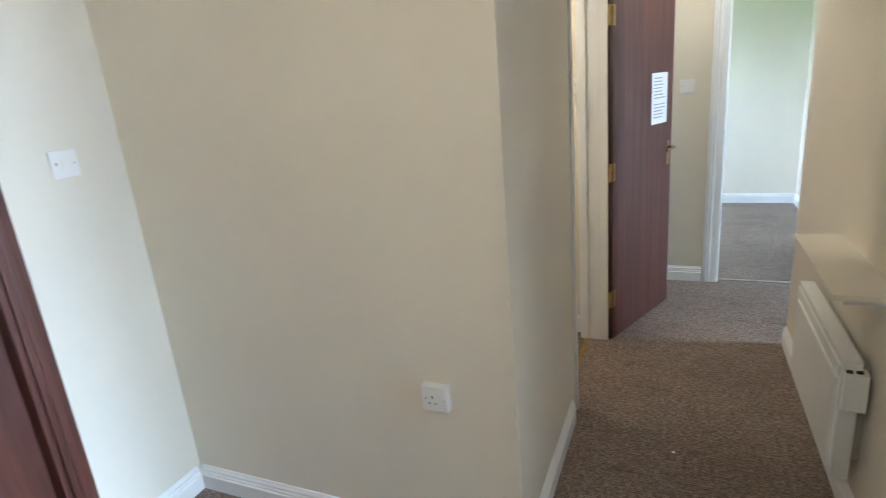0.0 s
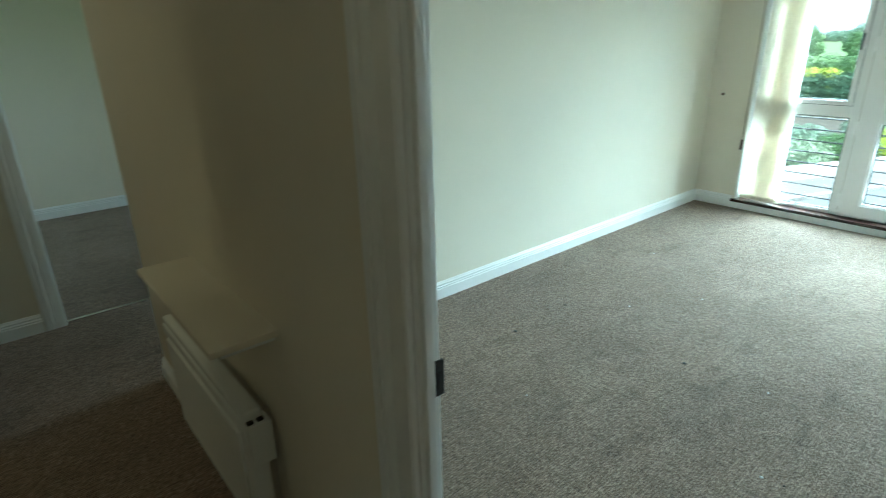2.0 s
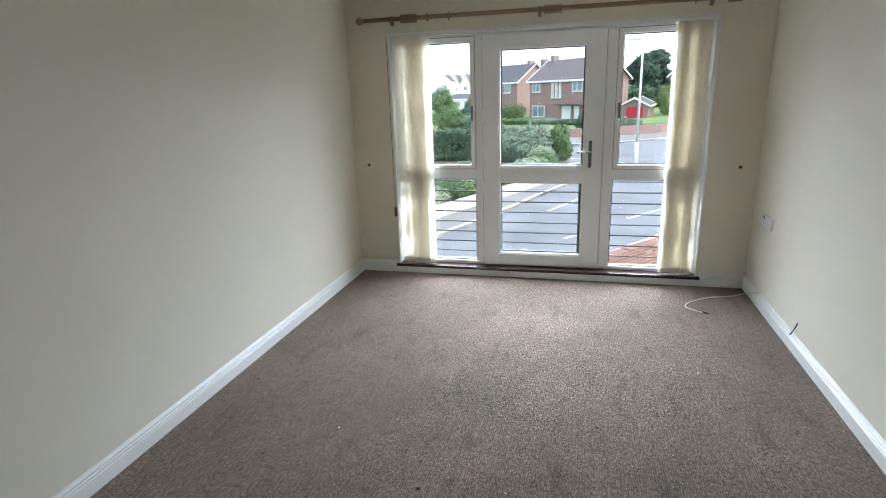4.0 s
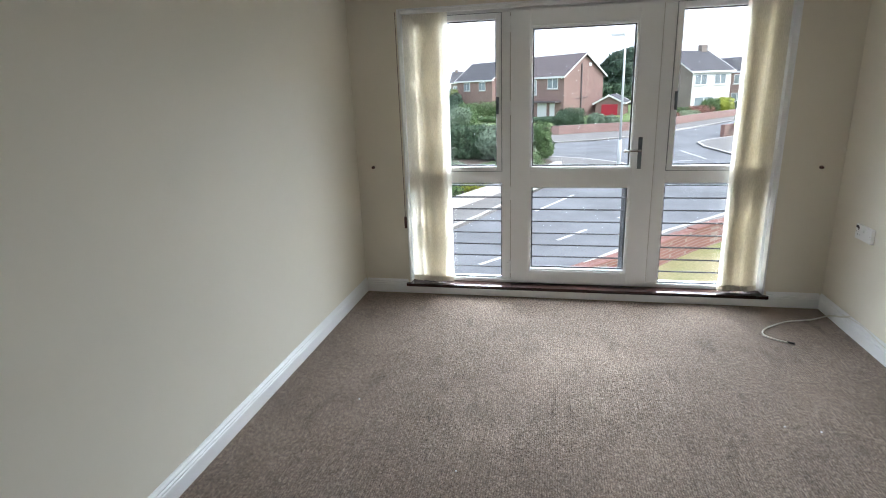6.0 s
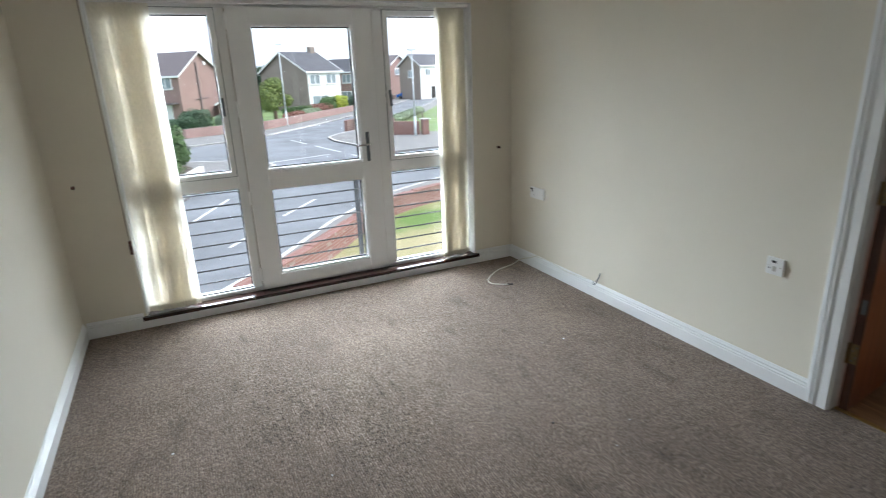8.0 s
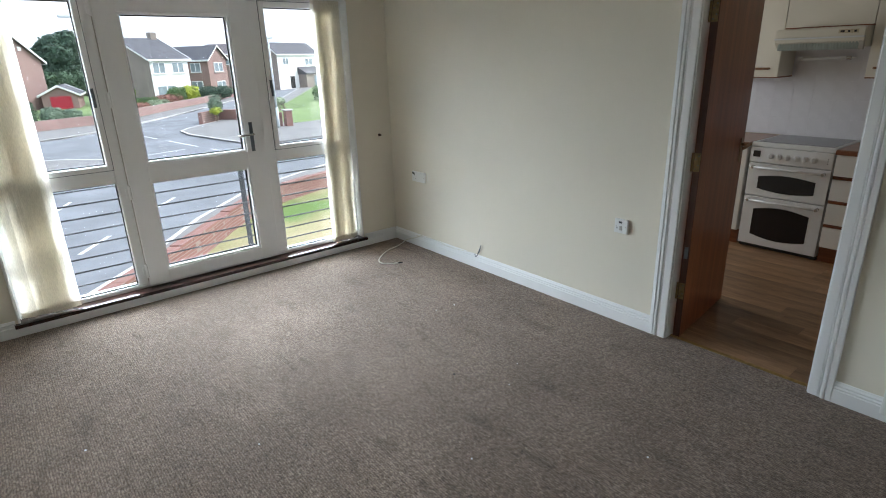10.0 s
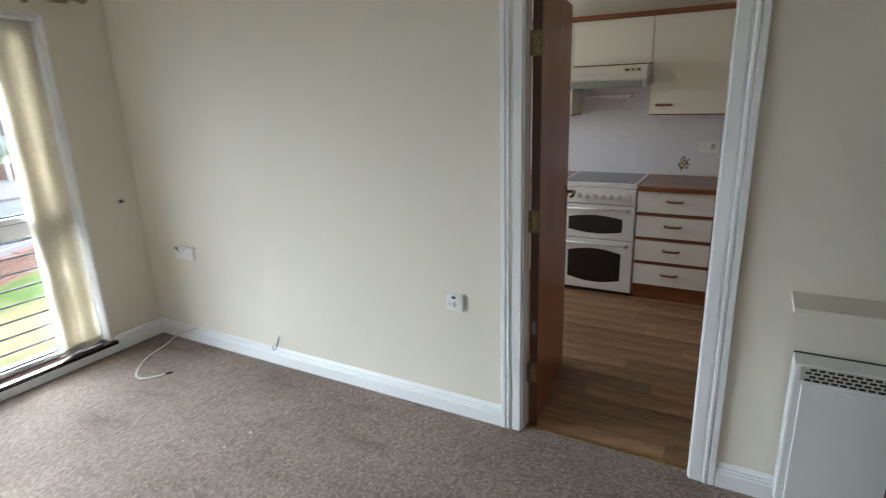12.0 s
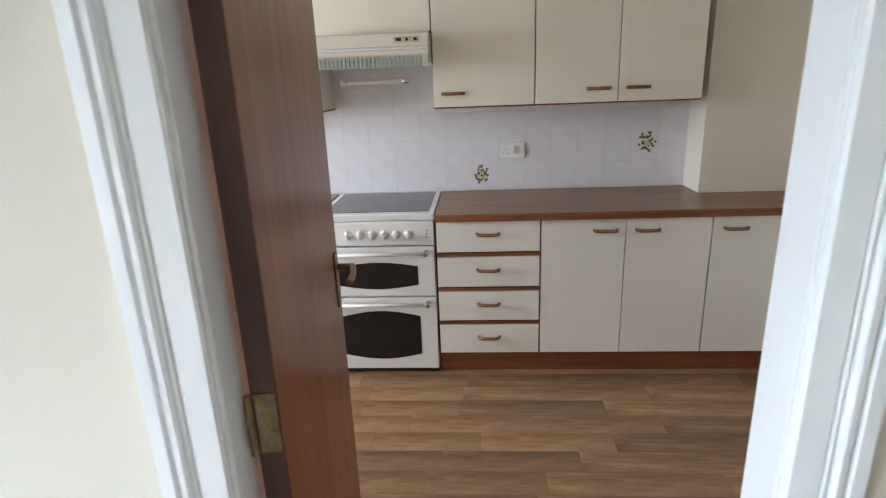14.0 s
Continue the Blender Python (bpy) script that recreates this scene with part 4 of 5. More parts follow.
    part("board", boxes((0, width, -depth, 0.0, z - th, z), bevel=0.002), M_WALL, ob)
    for x in (0.02, width - 0.04):
        part("bracket", boxes((x, x + 0.02, -depth + 0.03, 0, z - th - 0.018, z - th)), M_HEATER, ob)


shelf("cream painted shelf above the hall heater", pose(XH, 2.75, 0, 0, 0, -90), 0.65, 0.16, 0.89)
shelf("cream painted shelf above the heater", pose(1.925, YK, 0, 0, 0, 180), 0.80, 0.175, 0.889, 0.02)
single("heater_outlet", boxes((XH - 0.03, XH, 2.05, 2.11, 0.12, 0.2), bevel=0.004), M_PLATE, "white cable outlet beside the hall heater", "socket")
# specks on the carpet
for x, y, s in ((2.52, 2.778, 0.012), (0.372, 2.478, 0.008), (2.9, 2.0, 0.01), (3.5, 1.25, 0.008)):
    bm = bmesh.new()
    turned(bm, (x, y, 0.0), (0, 0, 1), [(0, s), (0.003, s * 0.8), (0.005, 0.001)], 7)
    single("carpet_fluff", bm, M_PAPER if x < 1 else M_DARK, "tiny scrap lying on the carpet", "scrap")
rnd = random.Random(31)
for k in range(18):
    x, y, s = rnd.uniform(1.5, 4.2), rnd.uniform(0.6, 2.9), rnd.uniform(0.003, 0.006)
    bm = bmesh.new()
    turned(bm, (x, y, 0.0), (0, 0, 1), [(0, s), (0.003, s * 0.9), (0.005, 0.001)], 6)
    single("carpet_crumb", bm, M_PAPER if k % 3 else M_DARK, "tiny pale crumb trodden into the carpet" if k % 3 else "tiny dark crumb trodden into the carpet", "crumb", "crumbs on the carpet")


# ---- kitchen ----
UF = -1.972  # unit fronts


def pull(parent, x, y, z, w=0.11):
    """A short wooden bow handle, ends rounded, standing off the front."""
    bm = bmesh.new()
    bent_tube(bm, [(x - w / 2, y - 0.002, z), (x - w / 2 + 0.006, y + 0.018, z), (x - w / 2 + 0.022, y + 0.026, z), (x, y + 0.027, z),
                   (x + w / 2 - 0.022, y + 0.026, z), (x + w / 2 - 0.006, y + 0.018, z), (x + w / 2, y - 0.002, z)], 0.0088, 8)
    part("handle", bm, M_HANDLE, parent, "brown wooden bow handle", smooth=True)


def base_unit(x0, x1, doors, label, drawers=0):
    ob = thing("base_unit", label, "kitchen cabinet", group="kitchen base units")
    part("carcass", boxes((x0 + 0.001, x1 - 0.001, YB + 0.012, UF - 0.02, 0.125, 0.855)), M_LIP if drawers else M_UNIT_W, ob)
    if drawers:
        gap, h = 0.028, (0.855 - 0.128 - 3 * 0.028) / 4
        for k in range(drawers):
            z0 = 0.128 + k * (h + gap)
            d = part("drawer_front", boxes((x0 + 0.004, x1 - 0.004, UF - 0.018, UF, z0, z0 + h), bevel=0.002), M_UNIT_W, ob)
            pull(d, (x0 + x1) / 2, UF, z0 + h * 0.58)
            if k < drawers - 1:
                part("rail", boxes((x0 + 0.004, x1 - 0.004, UF - 0.016, UF - 0.005, z0 + h + 0.004, z0 + h + gap - 0.008), bevel=0.002), M_LIP, ob, "red-brown wooden finger rail")
    n = len(doors)
    w = (x1 - x0) / max(n, 1)
    for k, hx in enumerate(doors):
        d = part("door", boxes((x0 + k * w + 0.002, x0 + (k + 1) * w - 0.002, UF - 0.018, UF, 0.128, 0.855), bevel=0.002), M_UNIT_W, ob)
        pull(d, hx, UF, 0.795)
    return ob


base_unit(2.291, 2.818, (), "white four-drawer base unit with brown pulls", 4)
base_unit(1.462, 2.289, (1.77, 1.975), "white double-door base unit with brown pulls")
base_unit(0.722, 1.460, (0.95, 1.35), "white double-door base unit at the end of the run")
base_unit(3.45, 4.0, (3.6,), "white base unit on the far side of the cooker")
single("plinth", boxes((0.722, 2.818, YB + 0.2, UF - 0.045, 0.0, 0.124)), M_LIP, "red-brown wooden plinth under the base units", "plinth")
single("plinth", boxes((3.45, 4.0, YB + 0.2, UF - 0.045, 0.0, 0.124)), M_LIP, "red-brown wooden plinth under the base unit", "plinth")


def worktop(x0, x1, label):
    ob = thing("worktop", label, "worktop")
    part("top", boxes((x0, x1, YB + 0.010, UF + 0.012, 0.857, 0.892), bevel=0.006), M_TOP, ob)
    part("edge_lip", boxes((x0, x1, UF + 0.012, UF + 0.020, 0.856, 0.885), bevel=0.003), M_LIP, ob, "darker red-brown front edge")


worktop(0.722, 2.820, "brown wood-effect laminate worktop")
worktop(3.445, 4.0, "brown wood-effect laminate worktop beside the cooker")

# boxed-in pipe casing at the end of the worktop
setting("trim_boxing", boxes((0.722, 1.40, YB, -2.35, 0.893, CEIL)), M_WALL, "cream painted boxed-in corner", "trim")


def wall_unit(x0, x1, z0, doors, label):
    ob = thing("wall_unit", label, "kitchen cabinet", group="kitchen wall units")
    part("carcass", boxes((x0 + 0.001, x1 - 0.001, YB + 0.012, -2.286, z0 + 0.002, 2.098)), M_UNIT, ob)
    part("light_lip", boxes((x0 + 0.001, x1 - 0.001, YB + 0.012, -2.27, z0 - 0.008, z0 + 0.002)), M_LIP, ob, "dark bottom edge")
    n = len(doors)
    w = (x1 - x0) / n
    for k, hx in enumerate(doors):
        d = part("door", boxes((x0 + k * w + 0.002, x0 + (k + 1) * w - 0.002, -2.284, -2.266, z0, 2.098), bevel=0.002), M_UNIT, ob)
        if hx:
            pull(d, hx, -2.266, z0 + 0.067)


wall_unit(2.300, 2.822, 1.397, (2.72,), "tall cream laminate wall cupboard")
wall_unit(1.46, 2.298, 1.397, (1.778, 1.975), "cream laminate double wall cupboard")
wall_unit(2.824, 3.42, 1.772, (None,), "short cream wall cupboard above the hood")
wall_unit(3.422, 3.95, 1.397, (3.55,), "cream wall cupboard on the far side of the hood")
single("cornice", boxes((1.46, 3.95, -2.30, -2.245, 2.099, 2.135), bevel=0.004), M_LIP, "red-brown wooden cornice strip above the wall cupboards", "cornice")

# extractor hood
hood = thing("cooker_hood", "cream extractor hood with a metal grille", "cooker hood")
bm = bmesh.new()
sec = [(YB + 0.012, 1.62), (-2.15, 1.615), (-2.095, 1.66), (-2.09, 1.70), (-2.12, 1.76), (YB + 0.012, 1.76)]
a = [bm.verts.new((2.826, y, z)) for y, z in sec]
b = [bm.verts.new((3.418, y, z)) for y, z in sec]
for i in range(len(sec)):
    j = (i + 1) % len(sec)
    bm.faces.new((a[i], a[j], b[j], b[i]))
bm.faces.new(a)
bm.faces.new(b[::-1])
part("body", bm, M_HOOD, hood)
part("fascia", boxes((2.826, 3.418, -2.104, -2.086, 1.694, 1.752), bevel=0.004), M_HOOD, hood)
part("front_lip", boxes((2.824, 3.420, -2.104, -2.080, 1.680, 1.693), bevel=0.003), M_ENAMEL, hood, "white front lip")
flt = part("filter", boxes((2.86, 3.40, -2.128, -2.114, 1.600, 1.680)), M_FILTER, hood, "grey-green slatted filter")
for k in range(26):
    part("slat", boxes((2.866 + k * 0.0205, 2.876 + k * 0.0205, -2.112, -2.104, 1.602, 1.682)), M_FILTER, flt)
for k in range(5):
    part("slat", boxes((2.862, 3.398, -2.1135, -2.106, 1.608 + k * 0.015, 1.612 + k * 0.015)), M_FILTER, flt)
part("bracket", boxes((2.826, 2.856, -2.135, -2.10, 1.598, 1.684), bevel=0.003), M_GRILLE, hood)
sw = part("switch_plate", boxes((2.865, 2.99, -2.087, -2.083, 1.712, 1.738), bevel=0.001), M_OCHRE, hood, "control strip")
for x, w in ((2.885, 0.016), (2.925, 0.012), (2.965, 0.026)):
    part("switch", boxes((x - w / 2, x + w / 2, -2.085, -2.079, 1.718, 1.732)), M_DARK, sw)
# slim strip lamp on standoffs under the hood
lamp = thing("strip_lamp", "slim white strip fitting on the tiles under the hood", "lamp")
bm = bmesh.new()
tube(bm, (2.998, -2.40, 1.535), (3.30, -2.40, 1.535), 0.0125, segs=14)
part("tube", bm, M_ENAMEL, lamp, "white tube cover", smooth=True)
for x in (2.962, 3.30):
    bm = bmesh.new()
    tube(bm, (x, -2.40, 1.535), (x + 0.036, -2.40, 1.535), 0.0145, segs=14)
    cap = part("end_cap", bm, M_CHROME if x < 3 else M_PLATE, lamp, "grey metal end cap" if x < 3 else "", smooth=True)
    part("standoff", boxes((x + 0.012, x + 0.024, YB + 0.006, -2.412, 1.530, 1.540)), M_PLATE, cap)

# ---- cooker ----
CX0, CX1 = 2.826, 3.425
cooker = thing("electric_cooker", "white freestanding electric cooker with ceramic hob and double oven", "cooker")
part("body", boxes((CX0, CX1, YB + 0.03, UF - 0.03, 0.03, 0.86), bevel=0.004), M_ENAMEL, cooker)
part("hob_rim", boxes((CX0 - 0.004, CX1 + 0.004, YB + 0.02, UF - 0.012, 0.862, 0.897), bevel=0.008), M_ENAMEL, cooker, "white enamel hob surround")
part("hob", boxes((CX0 + 0.025, CX1 - 0.025, YB + 0.06, UF - 0.06, 0.8965, 0.899), bevel=0.001), M_HOB, cooker, "dark ceramic glass hob")
panel = part("control_panel", boxes((CX0, CX1, UF - 0.032, UF + 0.002, 0.735, 0.860), bevel=0.008), M_ENAMEL, cooker)
for k in range(6):
    x = 2.955 + k * 0.062
    bm = bmesh.new()
    turned(bm, (x, UF, 0.795), (0, 1, 0), [(0, 0.024), (0.006, 0.024), (0.008, 0.019), (0.026, 0.017), (0.028, 0.014)], 20)
    quad_box(bm, x - 0.0045, x + 0.0045, UF + 0.02, UF + 0.034, 0.778, 0.814, bevel=0.0015)
    part("knob", bm, M_ENAMEL, panel, smooth=True)
part("clock_window", boxes((3.345, 3.40, UF + 0.001, UF + 0.004, 0.78, 0.83), bevel=0.001), M_GLASSBLK, panel, "dark timer window")
for z in (0.778, 0.795, 0.812):
    bm = bmesh.new()
    tube(bm, (2.862, UF + 0.001, z), (2.862, UF + 0.0035, z), 0.004, segs=8)
    part("indicator", bm, M_DARK, panel)


def oven_window(bm, x0, x1, z0, z1, bow, y0, y1):
    """A window with bowed top and bottom edges."""
    top = [(x0 + (x1 - x0) * i / 12, z1 - bow + bow * math.sin(math.pi * i / 12)) for i in range(13)]
    bot = [(x1 - (x1 - x0) * i / 12, z0 + bow - bow * math.sin(math.pi * i / 12)) for i in range(13)]
    pts = top + bot
    f = [bm.verts.new((x, y1, z)) for x, z in pts]
    g = [bm.verts.new((x, y0, z)) for x, z in pts]
    bm.faces.new(f)
    bm.faces.new(g[::-1])
    for i in range(len(pts)):
        j = (i + 1) % len(pts)
        bm.faces.new((f[i], f[j], g[j], g[i]))


for z0, z1, w0, w1, bow in ((0.458, 0.728, 0.50, 0.645, 0.022), (0.035, 0.450, 0.095, 0.375, 0.03)):
    d = part("oven_door", boxes((CX0 + 0.002, CX1 - 0.002, UF - 0.03, UF, z0, z1), bevel=0.005), M_ENAMEL, cooker)
    bm = bmesh.new()
    oven_window(bm, CX0 + 0.09, CX1 - 0.09, w0, w1, bow, UF - 0.004, UF + 0.002)
    part("oven_window", bm, M_GLASSBLK, d, "black glass oven window")
    bm = bmesh.new()
    tube(bm, (CX0 + 0.03, UF + 0.035, z1 - 0.03), (CX1 - 0.03, UF + 0.035, z1 - 0.03), 0.0095, segs=14)
    part("handle", bm, M_ENAMEL, d, "white bar handle", smooth=True)
    for x in (CX0 + 0.045, CX1 - 0.045):
        bm = bmesh.new()
        turned(bm, (x, UF - 0.001, z1 - 0.03), (0, 1, 0), [(0, 0.012), (0.02, 0.012), (0.045, 0.0125), (0.05, 0.010)], 14)
        part("bracket", bm, M_CHROME, d, smooth=True)
part("plinth", boxes((CX0 + 0.004, CX1 - 0.004, UF - 0.06, UF - 0.03, 0.004, 0.036)), M_DARK, cooker, "dark kick strip")
for x in (CX0 + 0.03, CX1 - 0.03):
    for y in (YB + 0.08, UF - 0.045):
        bm = bmesh.new()
        tube(bm, (x, y, -0.006), (x, y, 0.034), 0.016, segs=10)
        part("foot", bm, M_DARK, cooker)

# ---- outdoors: ground, roads and pavements ----
G = GROUND
setting("ground", boxes((6.0, 1500, -1500, 1500, G - 0.6, G - 0.1)), M_ROAD, "grey asphalt ground of the junction", "road")
setting("ground_behind", boxes((-1500, 5.98, -1500, 1500, G - 0.6, G - 0.1)), M_GARDEN, "grass behind the building", "ground")
setting("wall_lower_storey", boxes((-1.75, XOUT, YB - 0.12, YBED + 0.1, G - 0.2, -0.13)), M_BRICK, "brick wall of the storey below", "wall")


def slab(name, pts, z1, mat, label):
    bm = bmesh.new()
    prism(bm, pts, G - 0.3, z1)
    return setting(name, bm, mat, label)


def strip(name, pts, width, z0, z1, mat, label, category):
    """A low wall or kerb that follows a line, its near side on the line."""
    bm = bmesh.new()
    for p, q in zip(pts, pts[1:]):
        d = Vector((q[0] - p[0], q[1] - p[1]))
        n = Vector((-d.y, d.x)).normalized() * width
        e = d.normalized() * 0.001
        prism(bm, [(p[0] + e.x, p[1] + e.y), (q[0] - e.x, q[1] - e.y), (q[0] - e.x + n.x, q[1] - e.y + n.y), (p[0] + e.x + n.x, p[1] + e.y + n.y)], z0, z1)
    return bm


NEAR_WALL = [(9.5, 3.6), (13.85, -0.33), (15.2, -1.4), (16.5, -2.62), (17.3, -3.9), (18.2, -6.0), (20.6, -11.5), (27.0, -24.0)]
NEAR_KERB = [(9.8, 4.95), (14.1, 1.02), (17.15, -1.2), (19.75, -3.65), (21.55, -6.75), (24.3, -12.0), (31.2, -24.0)]
slab("ground_near_lawn", [(6.05, 3.0), *NEAR_WALL, (6.05, -24.0)], G, M_LAWN, "dry patchy lawn below the window")
slab("pavement_near", [(9.5, 3.6), *NEAR_KERB, (27.0, -24.0), *NEAR_WALL[::-1][1:-1]], G, M_PAVE, "narrow pavement outside the brick wall")
single("kerb", strip("k", NEAR_KERB, 0.13, G - 0.3, G + 0.006, 0, "", ""), M_KERB, "pale concrete kerb beside the road", "kerb")
FAR_KERB = [(46.0, 40.0), (44.0, 12.0), (42.5, 1.8), (43.7, -1.0), (46.5, -4.0), (53.4, -9.4), (61.5, -15.1), (75.0, -24.2), (100.0, -39.0)]
FAR_WALL = [(50.0, 40.0), (49.0, 12.0), (48.4, 1.7), (50.2, -1.5), (51.6, -4.8), (55.5, -7.7), (61.0, -11.4), (68.7, -17.2), (80.0, -25.2), (104.0, -37.0)]
slab("pavement_far", FAR_KERB + [(600, -260), (600, 300), (46, 300)], G, M_PAVE, "pale pavement on the far side of the junction")
slab("ground_far_gardens", FAR_WALL + [(590, -240), (590, 290), (52, 290)], G + 0.012, M_GARDEN, "far gardens and lawns")
CORNER = [(30.5, -8.2), (34.0, -7.6), (38.5, -7.0), (41.0, -7.2), (42.6, -8.2), (46.0, -11.3), (60.0, -21.6), (98.0, -43.5), (98.0, -120.0), (60, -120), (34.0, -24.0), (31.0, -12.5)]
slab("pavement_corner", CORNER, G, M_PAVE, "pale pavement on the street corner")
slab("ground_corner_lawn", [(44.4, -12.4), (60.0, -23.4), (95.0, -44.5), (95, -118), (61, -118), (42.0, -26.0), (39.0, -14.6)], G + 0.012, M_GARDEN, "green corner lawn")
LEFT = [(11.0, 7.4), (18.7, 4.2), (22.4, 3.0), (25.7, 1.8), (28.6, -0.7), (29.7, -1.7), (31.2, -1.5), (33.0, 0.2), (34.6, 3.0), (36.5, 12.0), (40.0, 60.0), (11.0, 60.0)]
slab("pavement_left", LEFT, G, M_PAVE, "pavement on the inner street corner")
slab("ground_left_bed", [(14.0, 7.9), (20.8, 5.0), (25.6, 2.95), (29.4, 1.8), (32.4, 2.2), (33.8, 4.0), (35.2, 12.0), (38.0, 58.0), (13.0, 58.0)], G + 0.012, M_SOIL, "planted bed behind the inner corner")
for pts, w in ((FAR_KERB, 0.14), (CORNER[:8], -0.14), (LEFT[:11], 0.14)):
    single("kerb", strip("k", pts, w, G - 0.3, G + 0.005, 0, "", ""), M_KERB, "pale kerb stones along the pavement", "kerb")
# road markings
for (xa, ya), (xb, yb) in (((19.9, 2.5), (22.8, 1.2)), ((16.3, 1.8), (17.5, 0.98)), ((19.0, -0.05), (20.9, -1.5)), ((14.0, 3.6), (15.1, 2.75)),
                           ((28.0, -6.6), (31.5, -6.1)), ((33.0, -5.9), (37.0, -5.4)), ((38.5, -5.2), (42.0, -4.8)), ((31.4, -1.7), (32.5, -5.1))):
    d = Vector((xb - xa, yb - ya)).normalized()
    n = Vector((-d.y, d.x)) * 0.055
    bm = bmesh.new()
    prism(bm, [(xa - n.x, ya - n.y), (xb - n.x, yb - n.y), (xb + n.x, yb + n.y), (xa + n.x, ya + n.y)], G - 0.11, G - 0.096)
    single("road_marking", bm, M_LINE, "white painted dash on the road", "road marking", "road dashes")

# garden walls
def garden_wall(pts, width, height, mat, label, coping=True, step=None):
    ob = thing("garden_wall", label, "wall")
    part("brickwork", strip("b", pts, width, G - 0.2, G + height, 0, "", ""), mat, ob)
    if coping:
        bm = bmesh.new()
        for p, q in zip(pts, pts[1:]):
            d = Vector((q[0] - p[0], q[1] - p[1]))
            ln = d.length
            d.normalize()
            n = Vector((-d.y, d.x))
            count = max(1, min(60, int(ln / 0.24)))
            for i in range(count):
                s0, s1 = ln * i / count + 0.006, ln * (i + 1) / count - 0.006
                up = 0.0 if (i // 5) % 2 else 0.022
                a, b = Vector(p) + d * s0, Vector(p) + d * s1
                o0, o1 = n * (-0.02 if width > 0 else 0.02), n * (width + (0.02 if width > 0 else -0.02))
                prism(bm, [tuple(a + o0), tuple(b + o0), tuple(b + o1), tuple(a + o1)], G + height, G + height + 0.06 + up)
        tagged(part("coping_bricks", bm, mat, ob, "row of coping bricks"), kind="stuff")
    return ob


garden_wall(NEAR_WALL, 0.22, 0.46, M_BRICK, "low red brick garden wall round the lawn")
garden_wall(FAR_WALL, 0.22, 0.7, M_BRICK_P, "low weathered brick wall of the far gardens", False)
garden_wall([(45.0, -9.9), (46.8, -11.7), (44.2, -13.4)], 0.3, 0.75, M_BRICK, "brick planter wall on the street corner", False)
garden_wall([(39.3, -10.6), (37.7, -12.9)], 0.25, 0.9, M_BRICK, "short red brick wall by the drive", False)
garden_wall([(15.5, 7.05), (20.7, 4.75), (25.5, 2.75), (29.2, 1.6)], 0.25, 0.35, M_KERB, "low pale stone wall by the planted bed", False)
pier = thing("brick_pier", "square red brick gate pier with a pale cap", "pier", (37.5, -13.25, G))
part("shaft", boxes((-0.22, 0.22, -0.22, 0.22, -0.1, 1.02)), M_BRICK, pier)
part("cap", boxes((-0.28, 0.28, -0.28, 0.28, 1.02, 1.10), bevel=0.02), M_KERB, pier)


def street_lamp(x, y, height, arm, label):
    ob = thing("street_lamp", label, "street lamp", (x, y, G), "street lamps")
    bm = bmesh.new()
    tube(bm, (0, 0, -0.1), (0, 0, 1.3), 0.10, 0.095, 14)
    tube(bm, (0, 0, 1.3), (0, 0, height), 0.062, 0.045, 14)
    part("column", bm, M_POST, ob, smooth=True)
    if arm:
        bm = bmesh.new()
        bent_tube(bm, [(0, 0, height - 0.02), (0, arm * 0.3, height + 0.06), (0, arm, height + 0.08)], 0.03, 8)
        part("arm", bm, M_POST, ob, smooth=True)
    part("lantern", boxes((-0.10, 0.10, arm - 0.3, arm + 0.3, height + 0.02, height + 0.14), bevel=0.04), M_POST, ob, "grey lantern head")
    return ob


street_lamp(29.5, -1.1, 5.95, 0.35, "tall pale grey street lamp on the corner")
street_lamp(54.6, -7.0, 6.9, 0.0, "slim pale grey lamp post by the garden wall")
street_lamp(37.1, -12.35, 5.5, 0.0, "slim pale grey lamp post by the brick wall")


# ---- plants ----
def leaf_cloud(bm, centres, count, size, rnd):
    """Many small folded leaves scattered in and on ellipsoid clumps (x, y, z, rx, ry, rz)."""
    weights = [c[3] * c[5] for c in centres]
    for _ in range(count):
        cx, cy, cz, rx, ry, rz = rnd.choices(centres, weights)[0]
        d = Vector((rnd.gauss(0, 1), rnd.gauss(0, 1), rnd.gauss(0, 1))).normalized()
        r = rnd.random() ** 0.25
        wob = 0.86 + 0.28 * noise.noise(Vector((d.x * 2.2 + cx, d.y * 2.2 + cy, d.z * 2.2 + cz)))
        p = Vector((cx + d.x * rx * r * wob, cy + d.y * ry * r * wob, max(cz + d.z * rz * r * wob, 0.02)))
        n = (d + Vector((rnd.uniform(-0.8, 0.8), rnd.uniform(-0.8, 0.8), rnd.uniform(-0.3, 0.9)))).normalized()
        a = n.orthogonal().normalized()
        a.rotate(Matrix.Rotation(rnd.random() * math.tau, 3, n))
        b = n.cross(a)
        s = size * rnd.uniform(0.6, 1.4)
        v = [bm.verts.new(p + a * s), bm.verts.new(p + b * s * 0.5 + n * s * 0.15), bm.verts.new(p - a * s), bm.verts.new(p - b * s * 0.5 + n * s * 0.15)]
        bm.faces.new(v)


def bush(name, label, x, y, clumps, leaf, count, size, seed, category="bush"):
    """A shrub: twigs rising from the base and a crown of small leaves."""
    rnd = random.Random(seed)
    ob = thing(name, label, category, (x, y, G))
    bm = bmesh.new()
    for cx, cy, cz, rx, ry, rz in clumps:
        for _ in range(4):
            tip = (cx + rnd.uniform(-0.5, 0.5) * rx, cy + rnd.uniform(-0.5, 0.5) * ry, cz + rnd.uniform(0, 0.6) * rz)
            tube(bm, (cx * 0.3, cy * 0.6, -0.05), tip, 0.03, 0.008, 6)
    part("stems", bm, M_TRUNK, ob)
    bm = bmesh.new()
